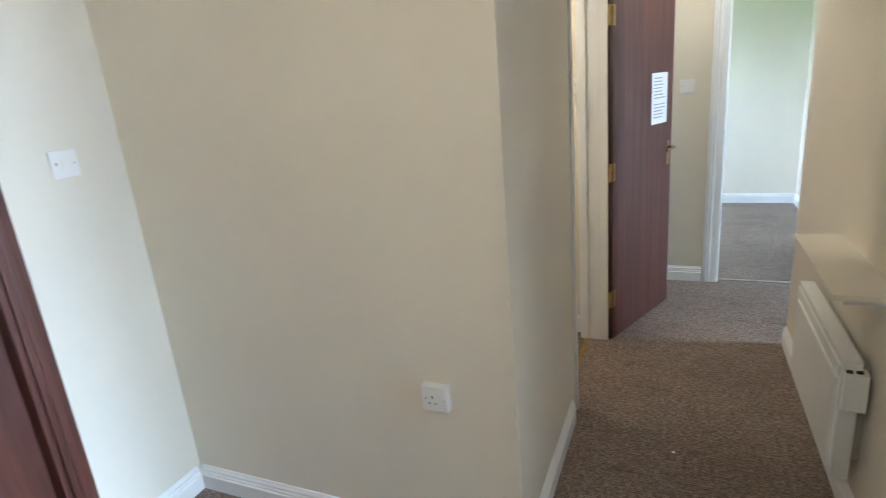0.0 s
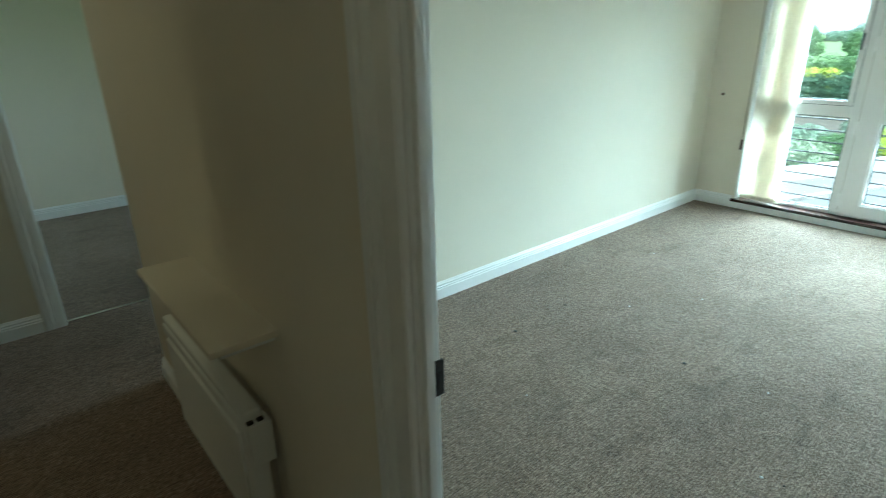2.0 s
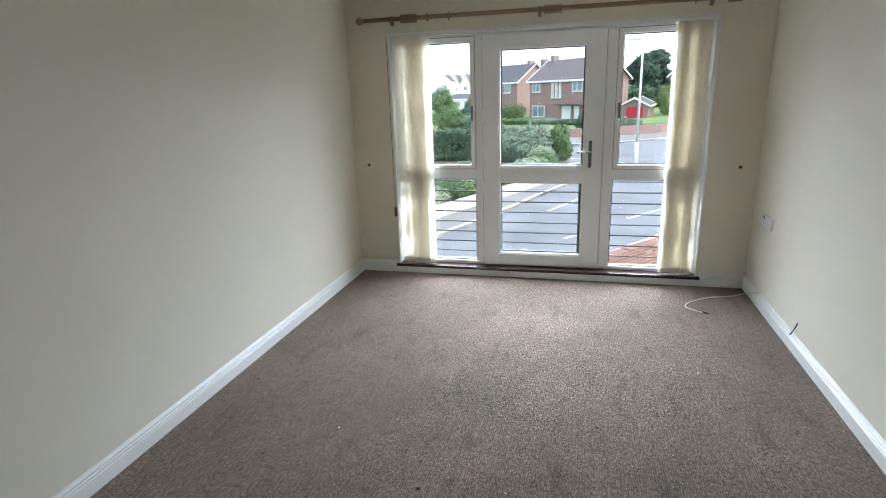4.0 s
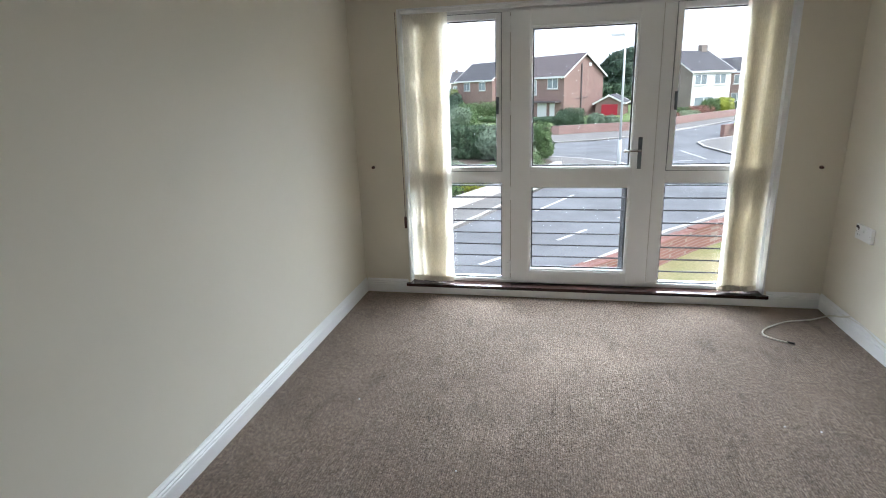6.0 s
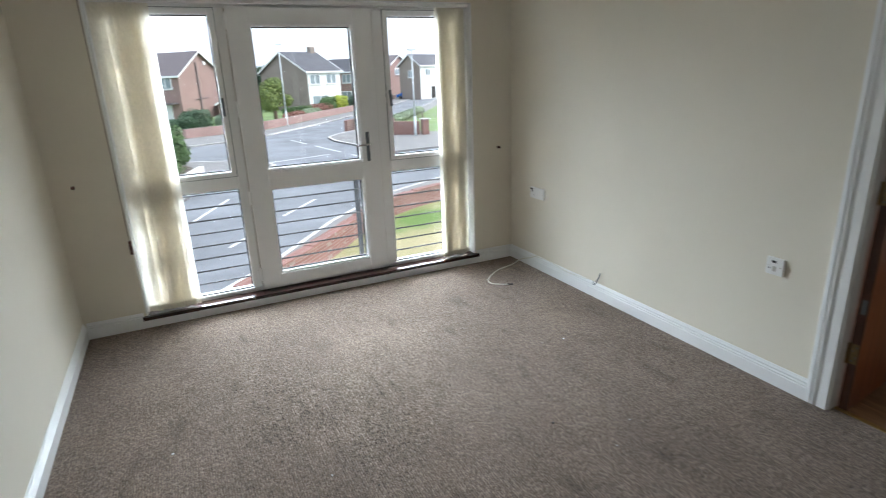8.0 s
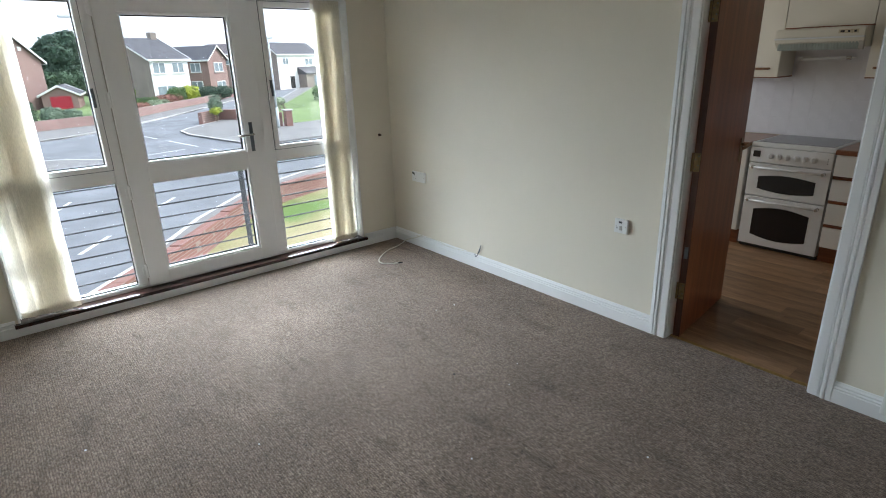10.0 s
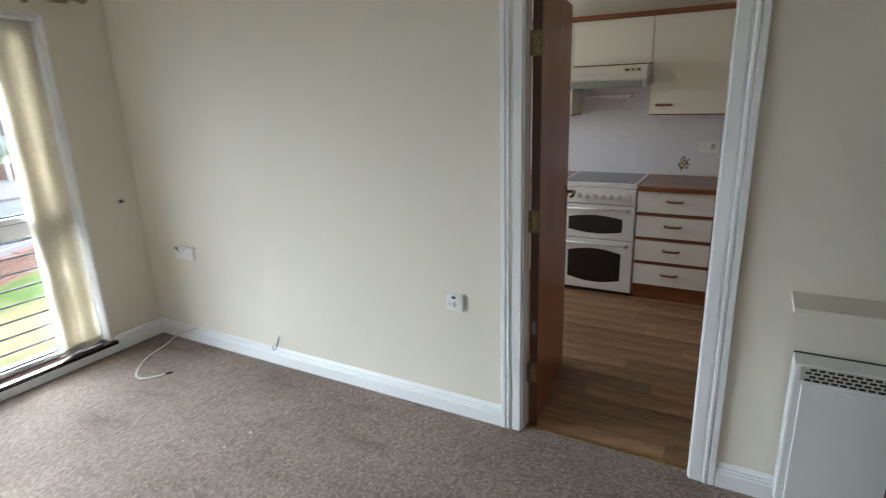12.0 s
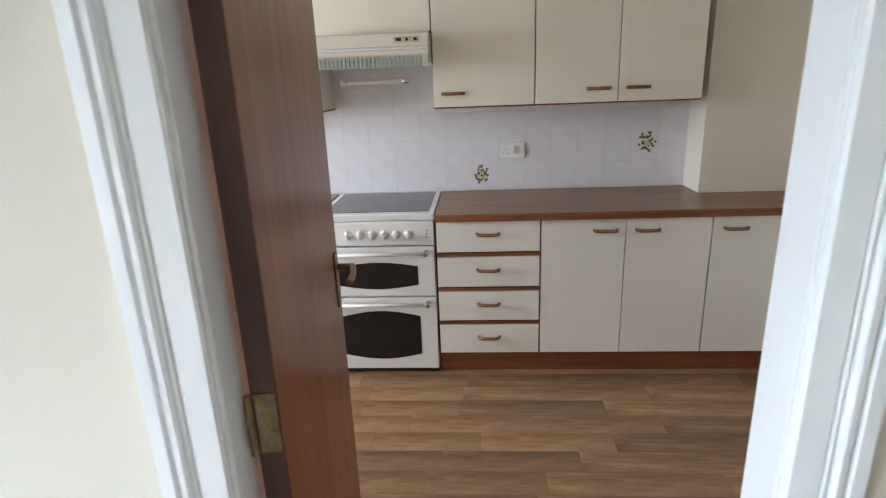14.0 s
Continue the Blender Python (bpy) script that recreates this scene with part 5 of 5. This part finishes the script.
    leaf_cloud(bm, clumps, count, size, rnd)
    tagged(part("leaves", bm, leaf, ob), kind="stuff")
    return ob


def tree(label, x, y, height, radius, leaf, count, size, seed):
    rnd = random.Random(seed)
    ob = thing("tree", label, "tree", (x, y, G))
    bm = bmesh.new()
    tube(bm, (0, 0, -0.1), (0.1, 0.05, height * 0.45), radius * 0.09, radius * 0.055, 10)
    clumps = []
    for k in range(11):
        ang, up = k * 2.4 + rnd.random(), 0.4 + 0.55 * ((k * 5) % 11) / 11
        rr = radius * 0.75 * math.sin(math.pi * min(0.95, up)) * rnd.uniform(0.55, 1.0)
        tip = (math.cos(ang) * rr, math.sin(ang) * rr, height * up)
        tube(bm, (0.05, 0.02, height * 0.25 + height * 0.018 * k), tip, radius * 0.035, radius * 0.008, 6)
        s = radius * rnd.uniform(0.32, 0.5)
        clumps.append((*tip, s, s, s * 0.85))
    part("trunk", bm, M_TRUNK, ob)
    bm = bmesh.new()
    leaf_cloud(bm, clumps, count, size, rnd)
    tagged(part("crown", bm, leaf, ob), kind="stuff")
    return ob


bush("bush", "large grey-green shrub on the street corner", 32.6, 4.2, [(0, 0, 1.1, 1.1, 1.3, 1.2), (0.3, 1.3, 1.0, 1.0, 1.1, 1.1), (-0.4, 0.5, 0.8, 1.0, 1.2, 0.9)], L_GREY, 11000, 0.075, 1)
bush("bush", "low pale green shrub by the pavement", 30.4, 3.5, [(0, 0, 0.5, 0.7, 0.8, 0.65)], L_PALE, 3600, 0.055, 2)
bush("bush", "glossy green shrub on the street corner", 33.2, 2.75, [(0, 0, 1.2, 0.7, 0.7, 0.95), (0, -0.25, 0.6, 0.6, 0.6, 0.7)], L_MID, 4500, 0.07, 3)
bush("hedge", "dense clipped dark green hedge behind the corner", 33.0, 8.3, [(0, k * 0.5 - 2.2, z, 0.65, 0.5, 0.55) for k in range(14) for z in (0.45, 1.05, 1.5)], L_HEDGE, 30000, 0.075, 4, "hedge")
bush("hedge", "bright golden clipped hedge beside the dark one", 33.2, 11.2, [(0, k * 0.8 - 0.9, z, 0.7, 0.6, 0.4) for k in range(6) for z in (0.6, 1.2, 1.85)], L_YELLOW, 9000, 0.06, 5, "hedge")
for k, (x, y, lf) in enumerate(((19.2, 6.6, L_PALE), (21.0, 5.9, L_MID), (22.9, 5.2, L_YELLOW), (24.8, 4.4, L_MID), (17.6, 7.6, L_MID), (27.0, 3.6, L_PALE), (22.0, 7.4, L_GREY), (29.0, 3.2, L_MID), (25.5, 6.4, L_GREY))):
    bush("bush", "low mixed shrub in the planted bed", x, y, [(0, 0, 0.45, 0.8, 0.9, 0.55), (0.5, 0.6, 0.4, 0.5, 0.6, 0.45)], lf, 2600, 0.05, 20 + k)
bush("hedge", "rounded dark green hedge before the brick house", 53.8, 0.7, [(0, 0, 0.95, 1.2, 1.6, 1.15), (0, 0.4, 0.8, 1.1, 1.4, 0.9)], L_HEDGE, 10000, 0.08, 40, "hedge")
bush("bush", "low green shrubs behind the garden wall", 54.2, -1.6, [(0, 0, 0.7, 0.8, 1.0, 0.75), (0.3, -1.3, 0.6, 0.7, 0.9, 0.6)], L_GREY, 4500, 0.08, 41)
tree("spreading yellow-green garden tree", 62.0, -7.3, 4.0, 2.5, L_OLIVE, 11000, 0.10, 42)
tree("tall dark evergreen tree behind the houses", 115.0, -10.3, 9.9, 5.4, L_DARK, 24000, 0.26, 43)
bush("hedge", "tall dark garden hedge behind the houses", 108.0, -4.0, [(k % 2, k * 2.2 - 14.0, z, 1.8, 1.9, 1.6) for k in range(11) for z in (1.2, 2.6)], L_HEDGE, 14000, 0.22, 70, "hedge")
bush("hedge", "low clipped green hedge beside the wall", 65.5, -10.3, [(0, k * 0.8 - 1.2, 0.75, 0.7, 0.7, 0.5) for k in range(4)], L_MID, 3000, 0.08, 44, "hedge")
bush("bush", "pale flowering shrubs behind the wall", 63.8, -10.9, [(k * 0.5, -k * 0.7, 0.5, 0.6, 0.6, 0.5) for k in range(3)], L_PALE, 2500, 0.08, 45)
bush("bush", "rust-red shrubs behind the wall", 66.0, -13.0, [(k * 0.4, 0.9 - k * 0.7, 0.8, 0.7, 0.7, 0.6) for k in range(4)], L_RUST, 3000, 0.08, 46)
bush("bush", "rounded green shrub behind the wall", 67.6, -14.3, [(0, 0, 1.1, 1.0, 1.2, 1.05)], L_MID, 3500, 0.09, 47)
bush("bush", "bright golden shrub behind the wall", 69.0, -16.0, [(0, 0, 1.2, 1.0, 1.3, 1.0)], L_YELLOW, 3500, 0.09, 48)
bush("bush", "dark green shrubs by the far wall", 73.5, -19.5, [(0, 0, 0.9, 1.1, 1.5, 1.0), (1, -2.2, 0.9, 1.1, 1.5, 0.9)], L_DARK, 3500, 0.10, 49)
bush("bush", "low rust and pink flowers along the garden wall", 57.2, -7.6, [(k * 0.9, -k * 0.6, 0.65, 0.5, 0.6, 0.4) for k in range(4)], L_RUST, 2200, 0.07, 50)
bush("bush", "green shrub in the corner planter", 46.0, -11.3, [(0, 0, 1.2, 0.6, 0.6, 0.9)], L_GREY, 1800, 0.07, 51)
bush("bush", "yellow flowers in the corner planter", 45.2, -11.0, [(0, 0, 0.8, 0.4, 0.5, 0.3)], L_YELLOW, 700, 0.05, 52)
bush("hedge", "tall green hedge at the edge of the corner lawn", 60.0, -27.5, [(k * 1.0, -k * 1.2, 0.9, 1.0, 1.0, 1.0) for k in range(5)], L_MID, 5000, 0.10, 53, "hedge")
bush("hedge", "loose green hedge along the corner lawn", 47.6, -15.0, [(k * 1.8, -k * 1.15, 0.4, 1.1, 0.6, 0.45) for k in range(7)], L_PALE, 4000, 0.08, 54, "hedge")
bush("bush", "green garden shrubs before the far houses", 76.0, 11.5, [(0, k * 1.4 - 1.6, 1.1, 1.2, 1.3, 1.2) for k in range(4)], L_MID, 5000, 0.10, 55)
bush("bush", "dense green garden shrubs along the far gardens", 60.0, 17.0, [(0, k * 1.8 - 6.0, 0.9, 1.2, 1.4, 1.2) for k in range(8)], L_MID, 9000, 0.10, 56)


for k, (x, y, h, lf) in enumerate(((62.0, 13.6, 1.3, L_DARK), (58.0, 11.6, 1.2, L_GREY), (66.0, 5.6, 0.4, L_GREY), (66.5, 8.6, 0.4, L_MID), (64.0, 2.8, 0.35, L_HEDGE), (64.0, 16.5, 1.2, L_MID))):
    bush("bush", "rounded garden shrub before the houses", x, y, [(0, 0, h, 1.1, 1.5, h), (0.3, 1.2, h * 0.8, 1.0, 1.2, h * 0.8)], lf, 4500, 0.09, 60 + k)


for k, (x, y, h, r, lf) in enumerate(((78.0, 15.6, 3.0, 1.8, L_DARK), (72.0, 19.2, 3.8, 2.2, L_MID), (84.0, 22.5, 4.4, 2.4, L_GREY), (70.0, 24.0, 4.2, 2.4, L_MID), (95.0, 19.0, 3.6, 2.0, L_OLIVE))):
    tree("small leafy garden tree behind the hedges", x, y, h, r, lf, 6000, 0.11, 80 + k)
bush("tree_belt", "distant grey-green belt of trees on the skyline", 240.0, 30.0, [(8 * math.sin(k * 2.3), k * 5.5 - 95.0, 2.2 + 1.2 * math.sin(k * 1.7), 4.0, 4.2, 2.6 + math.sin(k * 3.1)) for k in range(38)], L_GREY, 22000, 0.42, 71, "trees")


# ---- houses ----
def house(label, corner, turn, width, length, eave, rise, ridge, wall_mat, roof_mat, windows, base=G - 0.2, front_mat=None, chimneys=(), doors=(), overhang=0.35):
    """A two-storey house. Local x runs along its right face, local y along its left face, from the near corner.
    ridge: 'x' or 'y', the way the ridge runs. windows: (face, s0, s1, z0, z1) with heights above the base line G."""
    th = radians(turn)
    m = Matrix(((math.sin(th), math.cos(th), 0, corner[0]), (-math.cos(th), math.sin(th), 0, corner[1]), (0, 0, 1, 0), (0, 0, 0, 1)))
    ob = thing("house", label, "house", m)
    bm = bmesh.new()
    if ridge == "x":
        ends = [[(x, 0, base), (x, length, base), (x, length, eave), (x, length / 2, eave + rise), (x, 0, eave)] for x in (0, width)]
    else:
        ends = [[(0, y, base), (width, y, base), (width, y, eave), (width / 2, y, eave + rise), (0, y, eave)] for y in (0, length)]
    a, b = ([bm.verts.new(p) for p in e] for e in ends)
    bm.faces.new(a)
    bm.faces.new(b[::-1])
    for i in range(5):
        j = (i + 1) % 5
        bm.faces.new((a[i], b[i], b[j], a[j]))
    part("wall", bm, wall_mat, ob)
    if front_mat:
        bm = boxes((0.05, width - 0.05, -0.05, 0.02, base, eave - 0.02)) if ridge == "x" else boxes((-0.05, 0.02, 0.05, length - 0.05, base, eave - 0.02))
        part("front_wall", bm, front_mat, ob)
    o, tk = overhang, 0.16
    rm, fm = bmesh.new(), bmesh.new()
    for s in (0, 1):
        if ridge == "x":
            e, r = ((-o, length + o)[s], length / 2)
            ze = eave - o * rise / (length / 2)
            sec = [(-o, e, ze), (width + o, e, ze), (width + o, r, eave + rise), (-o, r, eave + rise)]
        else:
            e, r = ((-o, width + o)[s], width / 2)
            ze = eave - o * rise / (width / 2)
            sec = [(e, -o, ze), (e, length + o, ze), (r, length + o, eave + rise), (r, -o, eave + rise)]
        lo, hi = [rm.verts.new(p) for p in sec], [rm.verts.new((p[0], p[1], p[2] + tk)) for p in sec]
        rm.faces.new(lo)
        rm.faces.new(hi)
        for i in range(4):
            j = (i + 1) % 4
            rm.faces.new((lo[i], lo[j], hi[j], hi[i]))
        # white barge boards and eaves board
        for p, q in ((0, 1), (0, 3), (1, 2)):
            a, b = Vector(sec[p]), Vector(sec[q])
            out = Vector((0, 0, 0))
            if ridge == "x":
                out = Vector((0, -0.04 if s == 0 else 0.04, 0)) if (p, q) == (0, 1) else Vector((-0.04 if p == 0 else 0.04, 0, 0))
            else:
                out = Vector((-0.04 if s == 0 else 0.04, 0, 0)) if (p, q) == (0, 1) else Vector((0, -0.04 if p == 0 else 0.04, 0))
            v = [fm.verts.new(x) for x in (a + out, b + out, b + out + Vector((0, 0, 0.2)), a + out + Vector((0, 0, 0.2)))]
            w = [fm.verts.new(x) for x in (a, b, b + Vector((0, 0, 0.2)), a + Vector((0, 0, 0.2)))]
            w = [fm.verts.new(x.co - out * 0.2 - Vector((0, 0, 0.04))) for x in w]
            fm.faces.new(v)
            fm.faces.new(w)
            for i in range(4):
                j = (i + 1) % 4
                fm.faces.new((v[i], v[j], w[j], w[i]))
    roof = part("roof", rm, roof_mat, ob)
    part("fascia", fm, M_FASCIA, ob, "white barge and eaves boards")
    for cx, cy, h in chimneys:
        c = part("chimney", boxes((cx - 0.45, cx + 0.45, cy - 0.35, cy + 0.35, eave, eave + rise + h)), M_BRICK_B, roof)
    for face, s0, s1, z0, z1 in windows:
        z0, z1 = G + z0, G + z1
        if face == "r":
            fr, pn = (s0, s1, -0.10, 0.02, z0, z1), (s0 + 0.09, s1 - 0.09, -0.112, -0.09, z0 + 0.09, z1 - 0.09)
            mull = ((s0 + s1) / 2 - 0.05, (s0 + s1) / 2 + 0.05, -0.125, -0.1, z0 + 0.05, z1 - 0.05)
            sill = (s0 - 0.1, s1 + 0.1, -0.16, 0.0, z0 - 0.1, z0 - 0.005)
        else:
            fr, pn = (-0.10, 0.02, s0, s1, z0, z1), (-0.112, -0.09, s0 + 0.09, s1 - 0.09, z0 + 0.09, z1 - 0.09)
            mull = (-0.125, -0.1, (s0 + s1) / 2 - 0.05, (s0 + s1) / 2 + 0.05, z0 + 0.05, z1 - 0.05)
            sill = (-0.16, 0.0, s0 - 0.1, s1 + 0.1, z0 - 0.1, z0 - 0.005)
        w = part("window", boxes(fr), M_FASCIA, ob, "white framed window")
        part("pane", boxes(pn), M_OUTPANE, w)
        part("mullion", boxes(mull), M_FASCIA, w)
        part("sill", boxes(sill), M_KERB, w)
    for face, s0, s1, h, mat in doors:
        row = (s0, s1, -0.08, 0.02, G, G + h) if face == "r" else (-0.08, 0.02, s0, s1, G, G + h)
        part("door", boxes(row, bevel=0.02), mat, ob)
    return ob


brick_house = house("red brick two-storey house with a brown roof", (73.0, 1.1), 46, 7.1, 10.9, 2.6, 2.5, "y", M_BRICK_P, M_ROOF_R,
                    [("l", 8.7, 10.3, 3.45, 4.7), ("l", 7.8, 10.3, 0.2, 1.7), ("l", 1.0, 2.7, 3.45, 4.75), ("l", 4.7, 5.1, 2.7, 4.6), ("l", 5.4, 5.8, 2.7, 4.6), ("l", 6.1, 6.5, 2.7, 4.6)],
                    chimneys=((3.6, 9.9, 0.75), (3.6, 12.0, 0.4)), doors=(("l", 2.9, 4.5, 1.7, M_FASCIA), ("l", 1.5, 2.3, 1.7, M_FASCIA)))
part("porch_roof", boxes((-1.0, 0.0, 0.5, 5.0, G + 1.8, G + 1.98)), M_ROOF_R, brick_house)
bm = bmesh.new()
tube(bm, (3.0, -0.08, G), (3.0, -0.08, 4.0), 0.09, segs=8)
tube(bm, (2.1, -0.08, G + 2.2), (4.2, -0.08, G + 2.35), 0.05, segs=8)
part("drainpipe", bm, M_ROOF_R, brick_house, "brown waste pipe on the gable")
part("alarm_box", boxes((4.3, 4.7, -0.12, 0.0, 3.7, 4.1), bevel=0.04), M_FASCIA, brick_house)
house("brown brick house with a white rendered front", (77.0, -14.3), 29, 5.95, 9.4, 2.6, 2.5, "x", M_BRICK_B, M_SLATE,
      [("r", 0.35, 2.2, 3.3, 4.6), ("r", 3.3, 5.1, 3.3, 4.6), ("r", 0.5, 3.4, 0.6, 1.9)], front_mat=M_RENDER, chimneys=((5.4, 4.7, 0.85),))
house("brown brick house with a white gabled front", (87.0, -24.3), 40, 4.8, 7.4, 2.6, 1.75, "y", M_BRICK_P, M_SLATE,
      [("r", 1.4, 3.6, 3.2, 4.5), ("r", 1.6, 3.8, 0.6, 1.9), ("l", 1.2, 2.8, 3.2, 4.5), ("l", 1.2, 3.0, 0.8, 2.0)])
white_front = house("house with a dark roof and white rendered front", (93.0, -37.4), 28, 11.5, 4.6, 3.3, 1.7, "x", M_BRICK_B, M_SLATE,
      [("l", 1.4, 2.6, 3.6, 4.8), ("r", 1.4, 2.9, 3.9, 5.0), ("r", 7.6, 9.8, 3.7, 4.9)], front_mat=M_RENDER, doors=(("r", 3.0, 4.2, 2.0, M_DARK),))
part("porch", boxes((5.4, 10.6, -1.7, -0.05, G - 0.1, G + 2.2)), M_BRICK_B, white_front, "brown brick porch")
bm = bmesh.new()
sweep(bm, (5.2, -0.05, G + 2.2), (10.8, -0.05, G + 2.2), (0, -1, 0), [(0, 0), (1.95, 0), (1.95, 0.12), (0, 1.25)])
part("porch_roof", bm, M_SLATE, white_front, "sloping slate porch roof")
part("porch_door", boxes((7.6, 9.2, -1.76, -1.68, G, G + 1.95)), M_OUTPANE, white_front)
house("brown brick house further down the street", (106.0, -36.8), 40, 7.0, 9.0, 3.7, 1.7, "y", M_BRICK_P, M_ROOF_R, [("r", 2.0, 4.0, 4.2, 5.4), ("l", 2.0, 3.6, 4.2, 5.4), ("l", 5.4, 7.0, 4.2, 5.4)])
house("red brick house with a grey roof next door", (91.0, 11.9), 46, 7.2, 9.2, 2.7, 2.6, "y", M_BRICK_P, M_SLATE, [("l", 1.6, 3.2, 3.4, 4.7), ("l", 5.6, 7.2, 3.4, 4.7)], chimneys=((3.6, 1.0, 0.6),))
for y, n in ((45.0, 0), (41.3, 1)):
    house("white rendered gabled house far down the road", (200.0, y), 90, 9.0, 3.5, 3.9, 3.2, "x", M_RENDER, M_ROOF_R, [("l", 1.0, 2.4, 4.0, 5.4), ("l", 0.8, 2.6, 1.0, 2.6)], base=G - 4.0, overhang=0.2)
house("white rendered gabled house far down the road", (185.0, 44.6), 90, 7.0, 4.4, 4.6, 2.2, "x", M_RENDER, M_SLATE, [("l", 1.4, 3.0, 4.4, 5.8)], base=G - 4.0, overhang=0.2)
house("grey walled house with a slate roof beside the white gables", (150.0, 25.0), 90, 8.0, 4.3, 3.0, 2.6, "y", M_BRICK_B, M_SLATE, [("l", 2.5, 3.7, 3.0, 4.4), ("l", 0.5, 1.7, 3.0, 4.4)], base=G - 4.0, chimneys=((4.0, 3.4, 0.7),))
house("low white house with a slate lean-to roof", (120.0, 24.6), 90, 5.0, 4.6, -0.1, 0.9, "y", M_RENDER, M_SLATE, [("l", 2.8, 4.2, 0.6, 1.8), ("l", 0.6, 2.0, 0.6, 1.8)], base=G - 4.0)

# garage with a red door
garage = house("small brick garage with a red up-and-over door", (75.1, -6.1), 78, 7.0, 3.3, -0.85, 0.85, "x", M_BRICK_P, M_SLATE, [], overhang=0.3)
part("garage_door", boxes((-0.08, 0.02, 0.6, 2.55, G, G + 1.35), bevel=0.02), M_REDDOOR, garage, "bright red garage door")

# parked blue car, far down the street
car = thing("car", "small blue hatchback parked down the street", "car", pose(97.0, -36.6, G, 0, 0, 60))
bm = bmesh.new()
outline = [(-2.0, 0.3), (2.0, 0.3), (2.05, 0.75), (1.2, 0.92), (0.55, 1.4), (-1.2, 1.45), (-1.95, 0.95)]
a = [bm.verts.new((x, -0.82, z)) for x, z in outline]
b = [bm.verts.new((x, 0.82, z)) for x, z in outline]
bm.faces.new(a)
bm.faces.new(b[::-1])
for i in range(len(outline)):
    j = (i + 1) % len(outline)
    bm.faces.new((a[i], a[j], b[j], b[i]))
bmesh.ops.bevel(bm, geom=bm.edges[:], offset=0.06, segments=2, affect="EDGES")
part("body", bm, M_BLUE, car)
for y in (-0.825, 0.815):
    part("window", boxes((-1.2, 0.65, y, y + 0.01, 0.98, 1.32)), M_OUTPANE, car)
for x in (-1.25, 1.25):
    for y in (-0.84, 0.66):
        bm = bmesh.new()
        tube(bm, (x, y, 0.31), (x, y + 0.18, 0.31), 0.31, segs=18)
        part("wheel", bm, M_TYRE, car)

# ---- pieces: kitchen wall tiles and floor planks ----
back = thing("tiled_splashback", "white glazed wall tiles behind the worktop", "tiles", kind="structure")
part("grout_bed", boxes((1.40, 4.0, YB, YB + 0.004, 0.893, 1.80)), M_GROUT, back)
TP = 0.1525
tile_bm = boxes((0.0009, TP - 0.0009, -0.001, 0.0018, 0.0009, TP - 0.0009), bevel=0.0009)
tile_first = finish("tile", tile_bm, M_TILE)
tile_mesh = tile_first.data
cols = []
for i in range(17):
    x = 1.409 + i * TP
    for j in range(6):
        z = 0.921 - TP + (j + 0.82) * TP
        if j > 2 and not 2.80 < x + TP / 2 < 3.45:
            continue
        cols.append((x, z))
for k, (x, z) in enumerate(cols):
    t = tile_first if k == 0 else new("tile", tile_mesh)
    t.parent = back
    t.matrix_basis = Matrix.Translation((x, YB + 0.004, z)) @ Euler((0.004 * math.sin(k * 7.1), 0, 0.004 * math.sin(k * 3.7))).to_matrix().to_4x4()


def motif(x, z):
    """Painted fruit and leaf spray on a tile, laid on as thin domed glaze shapes."""
    rnd = random.Random(int(x * 100))
    ob = thing("tile_motif", "small painted fruit and leaf motif on a tile", "tile motif")
    for mat, n, r, spread, rise in ((M_OLIVE, 26, 0.0105, 0.050, 0.0008), (M_OCHRE, 6, 0.0165, 0.022, 0.0014), (M_PLUM, 4, 0.011, 0.030, 0.0018), (M_OLIVE, 6, 0.0035, 0.024, 0.0021)):
        bm = bmesh.new()
        for i in range(n):
            a = i * math.tau / n + rnd.uniform(-0.3, 0.3)
            rr = spread * rnd.uniform(0.3, 1.0)
            cx, cz = x + math.cos(a) * rr, z + math.sin(a) * rr * 1.15
            top = bm.verts.new((cx, YB + 0.0068 + rise + 0.00005 * i, cz))
            rim = [bm.verts.new((cx + r * math.cos(q * math.tau / 9) * rnd.uniform(0.6, 1.0), YB + 0.0061 + rise * 0.5, cz + r * math.sin(q * math.tau / 9) * rnd.uniform(0.6, 1.0))) for q in range(9)]
            for q in range(9):
                bm.faces.new((top, rim[(q + 1) % 9], rim[q]))
        tagged(part("glaze", bm, mat, ob), kind="stuff")


motif(2.578, 0.992)
motif(1.622, 1.15)

PW = 0.13
lengths = (0.92, 0.48, 0.70, 0.58)
plank_meshes = {}
rnd = random.Random(12)
row = 0
y = YB + 0.1
while y < -0.02:
    x = 0.75 - rnd.uniform(0, 1.0)
    w = min(PW, -0.013 - y)
    while x < 4.4:
        ln = lengths[rnd.randrange(4)]
        x0, x1 = max(x, 0.735), min(x + ln, 4.4)
        if x1 - x0 > 0.05:
            key = (round(x1 - x0, 2), round(w, 3))
            if key not in plank_meshes:
                plank_meshes[key] = finish("plank", boxes((0, key[0] - 0.0008, 0, key[1] - 0.0008, -0.005, 0.0), bevel=0.0005), M_PLANK)
                p = plank_meshes[key]
            else:
                p = new("plank", plank_meshes[key].data)
            p.parent = kitchen_floor
            p.matrix_basis = Matrix.Translation((x0, y, 0.0))
        x += ln
    y += PW
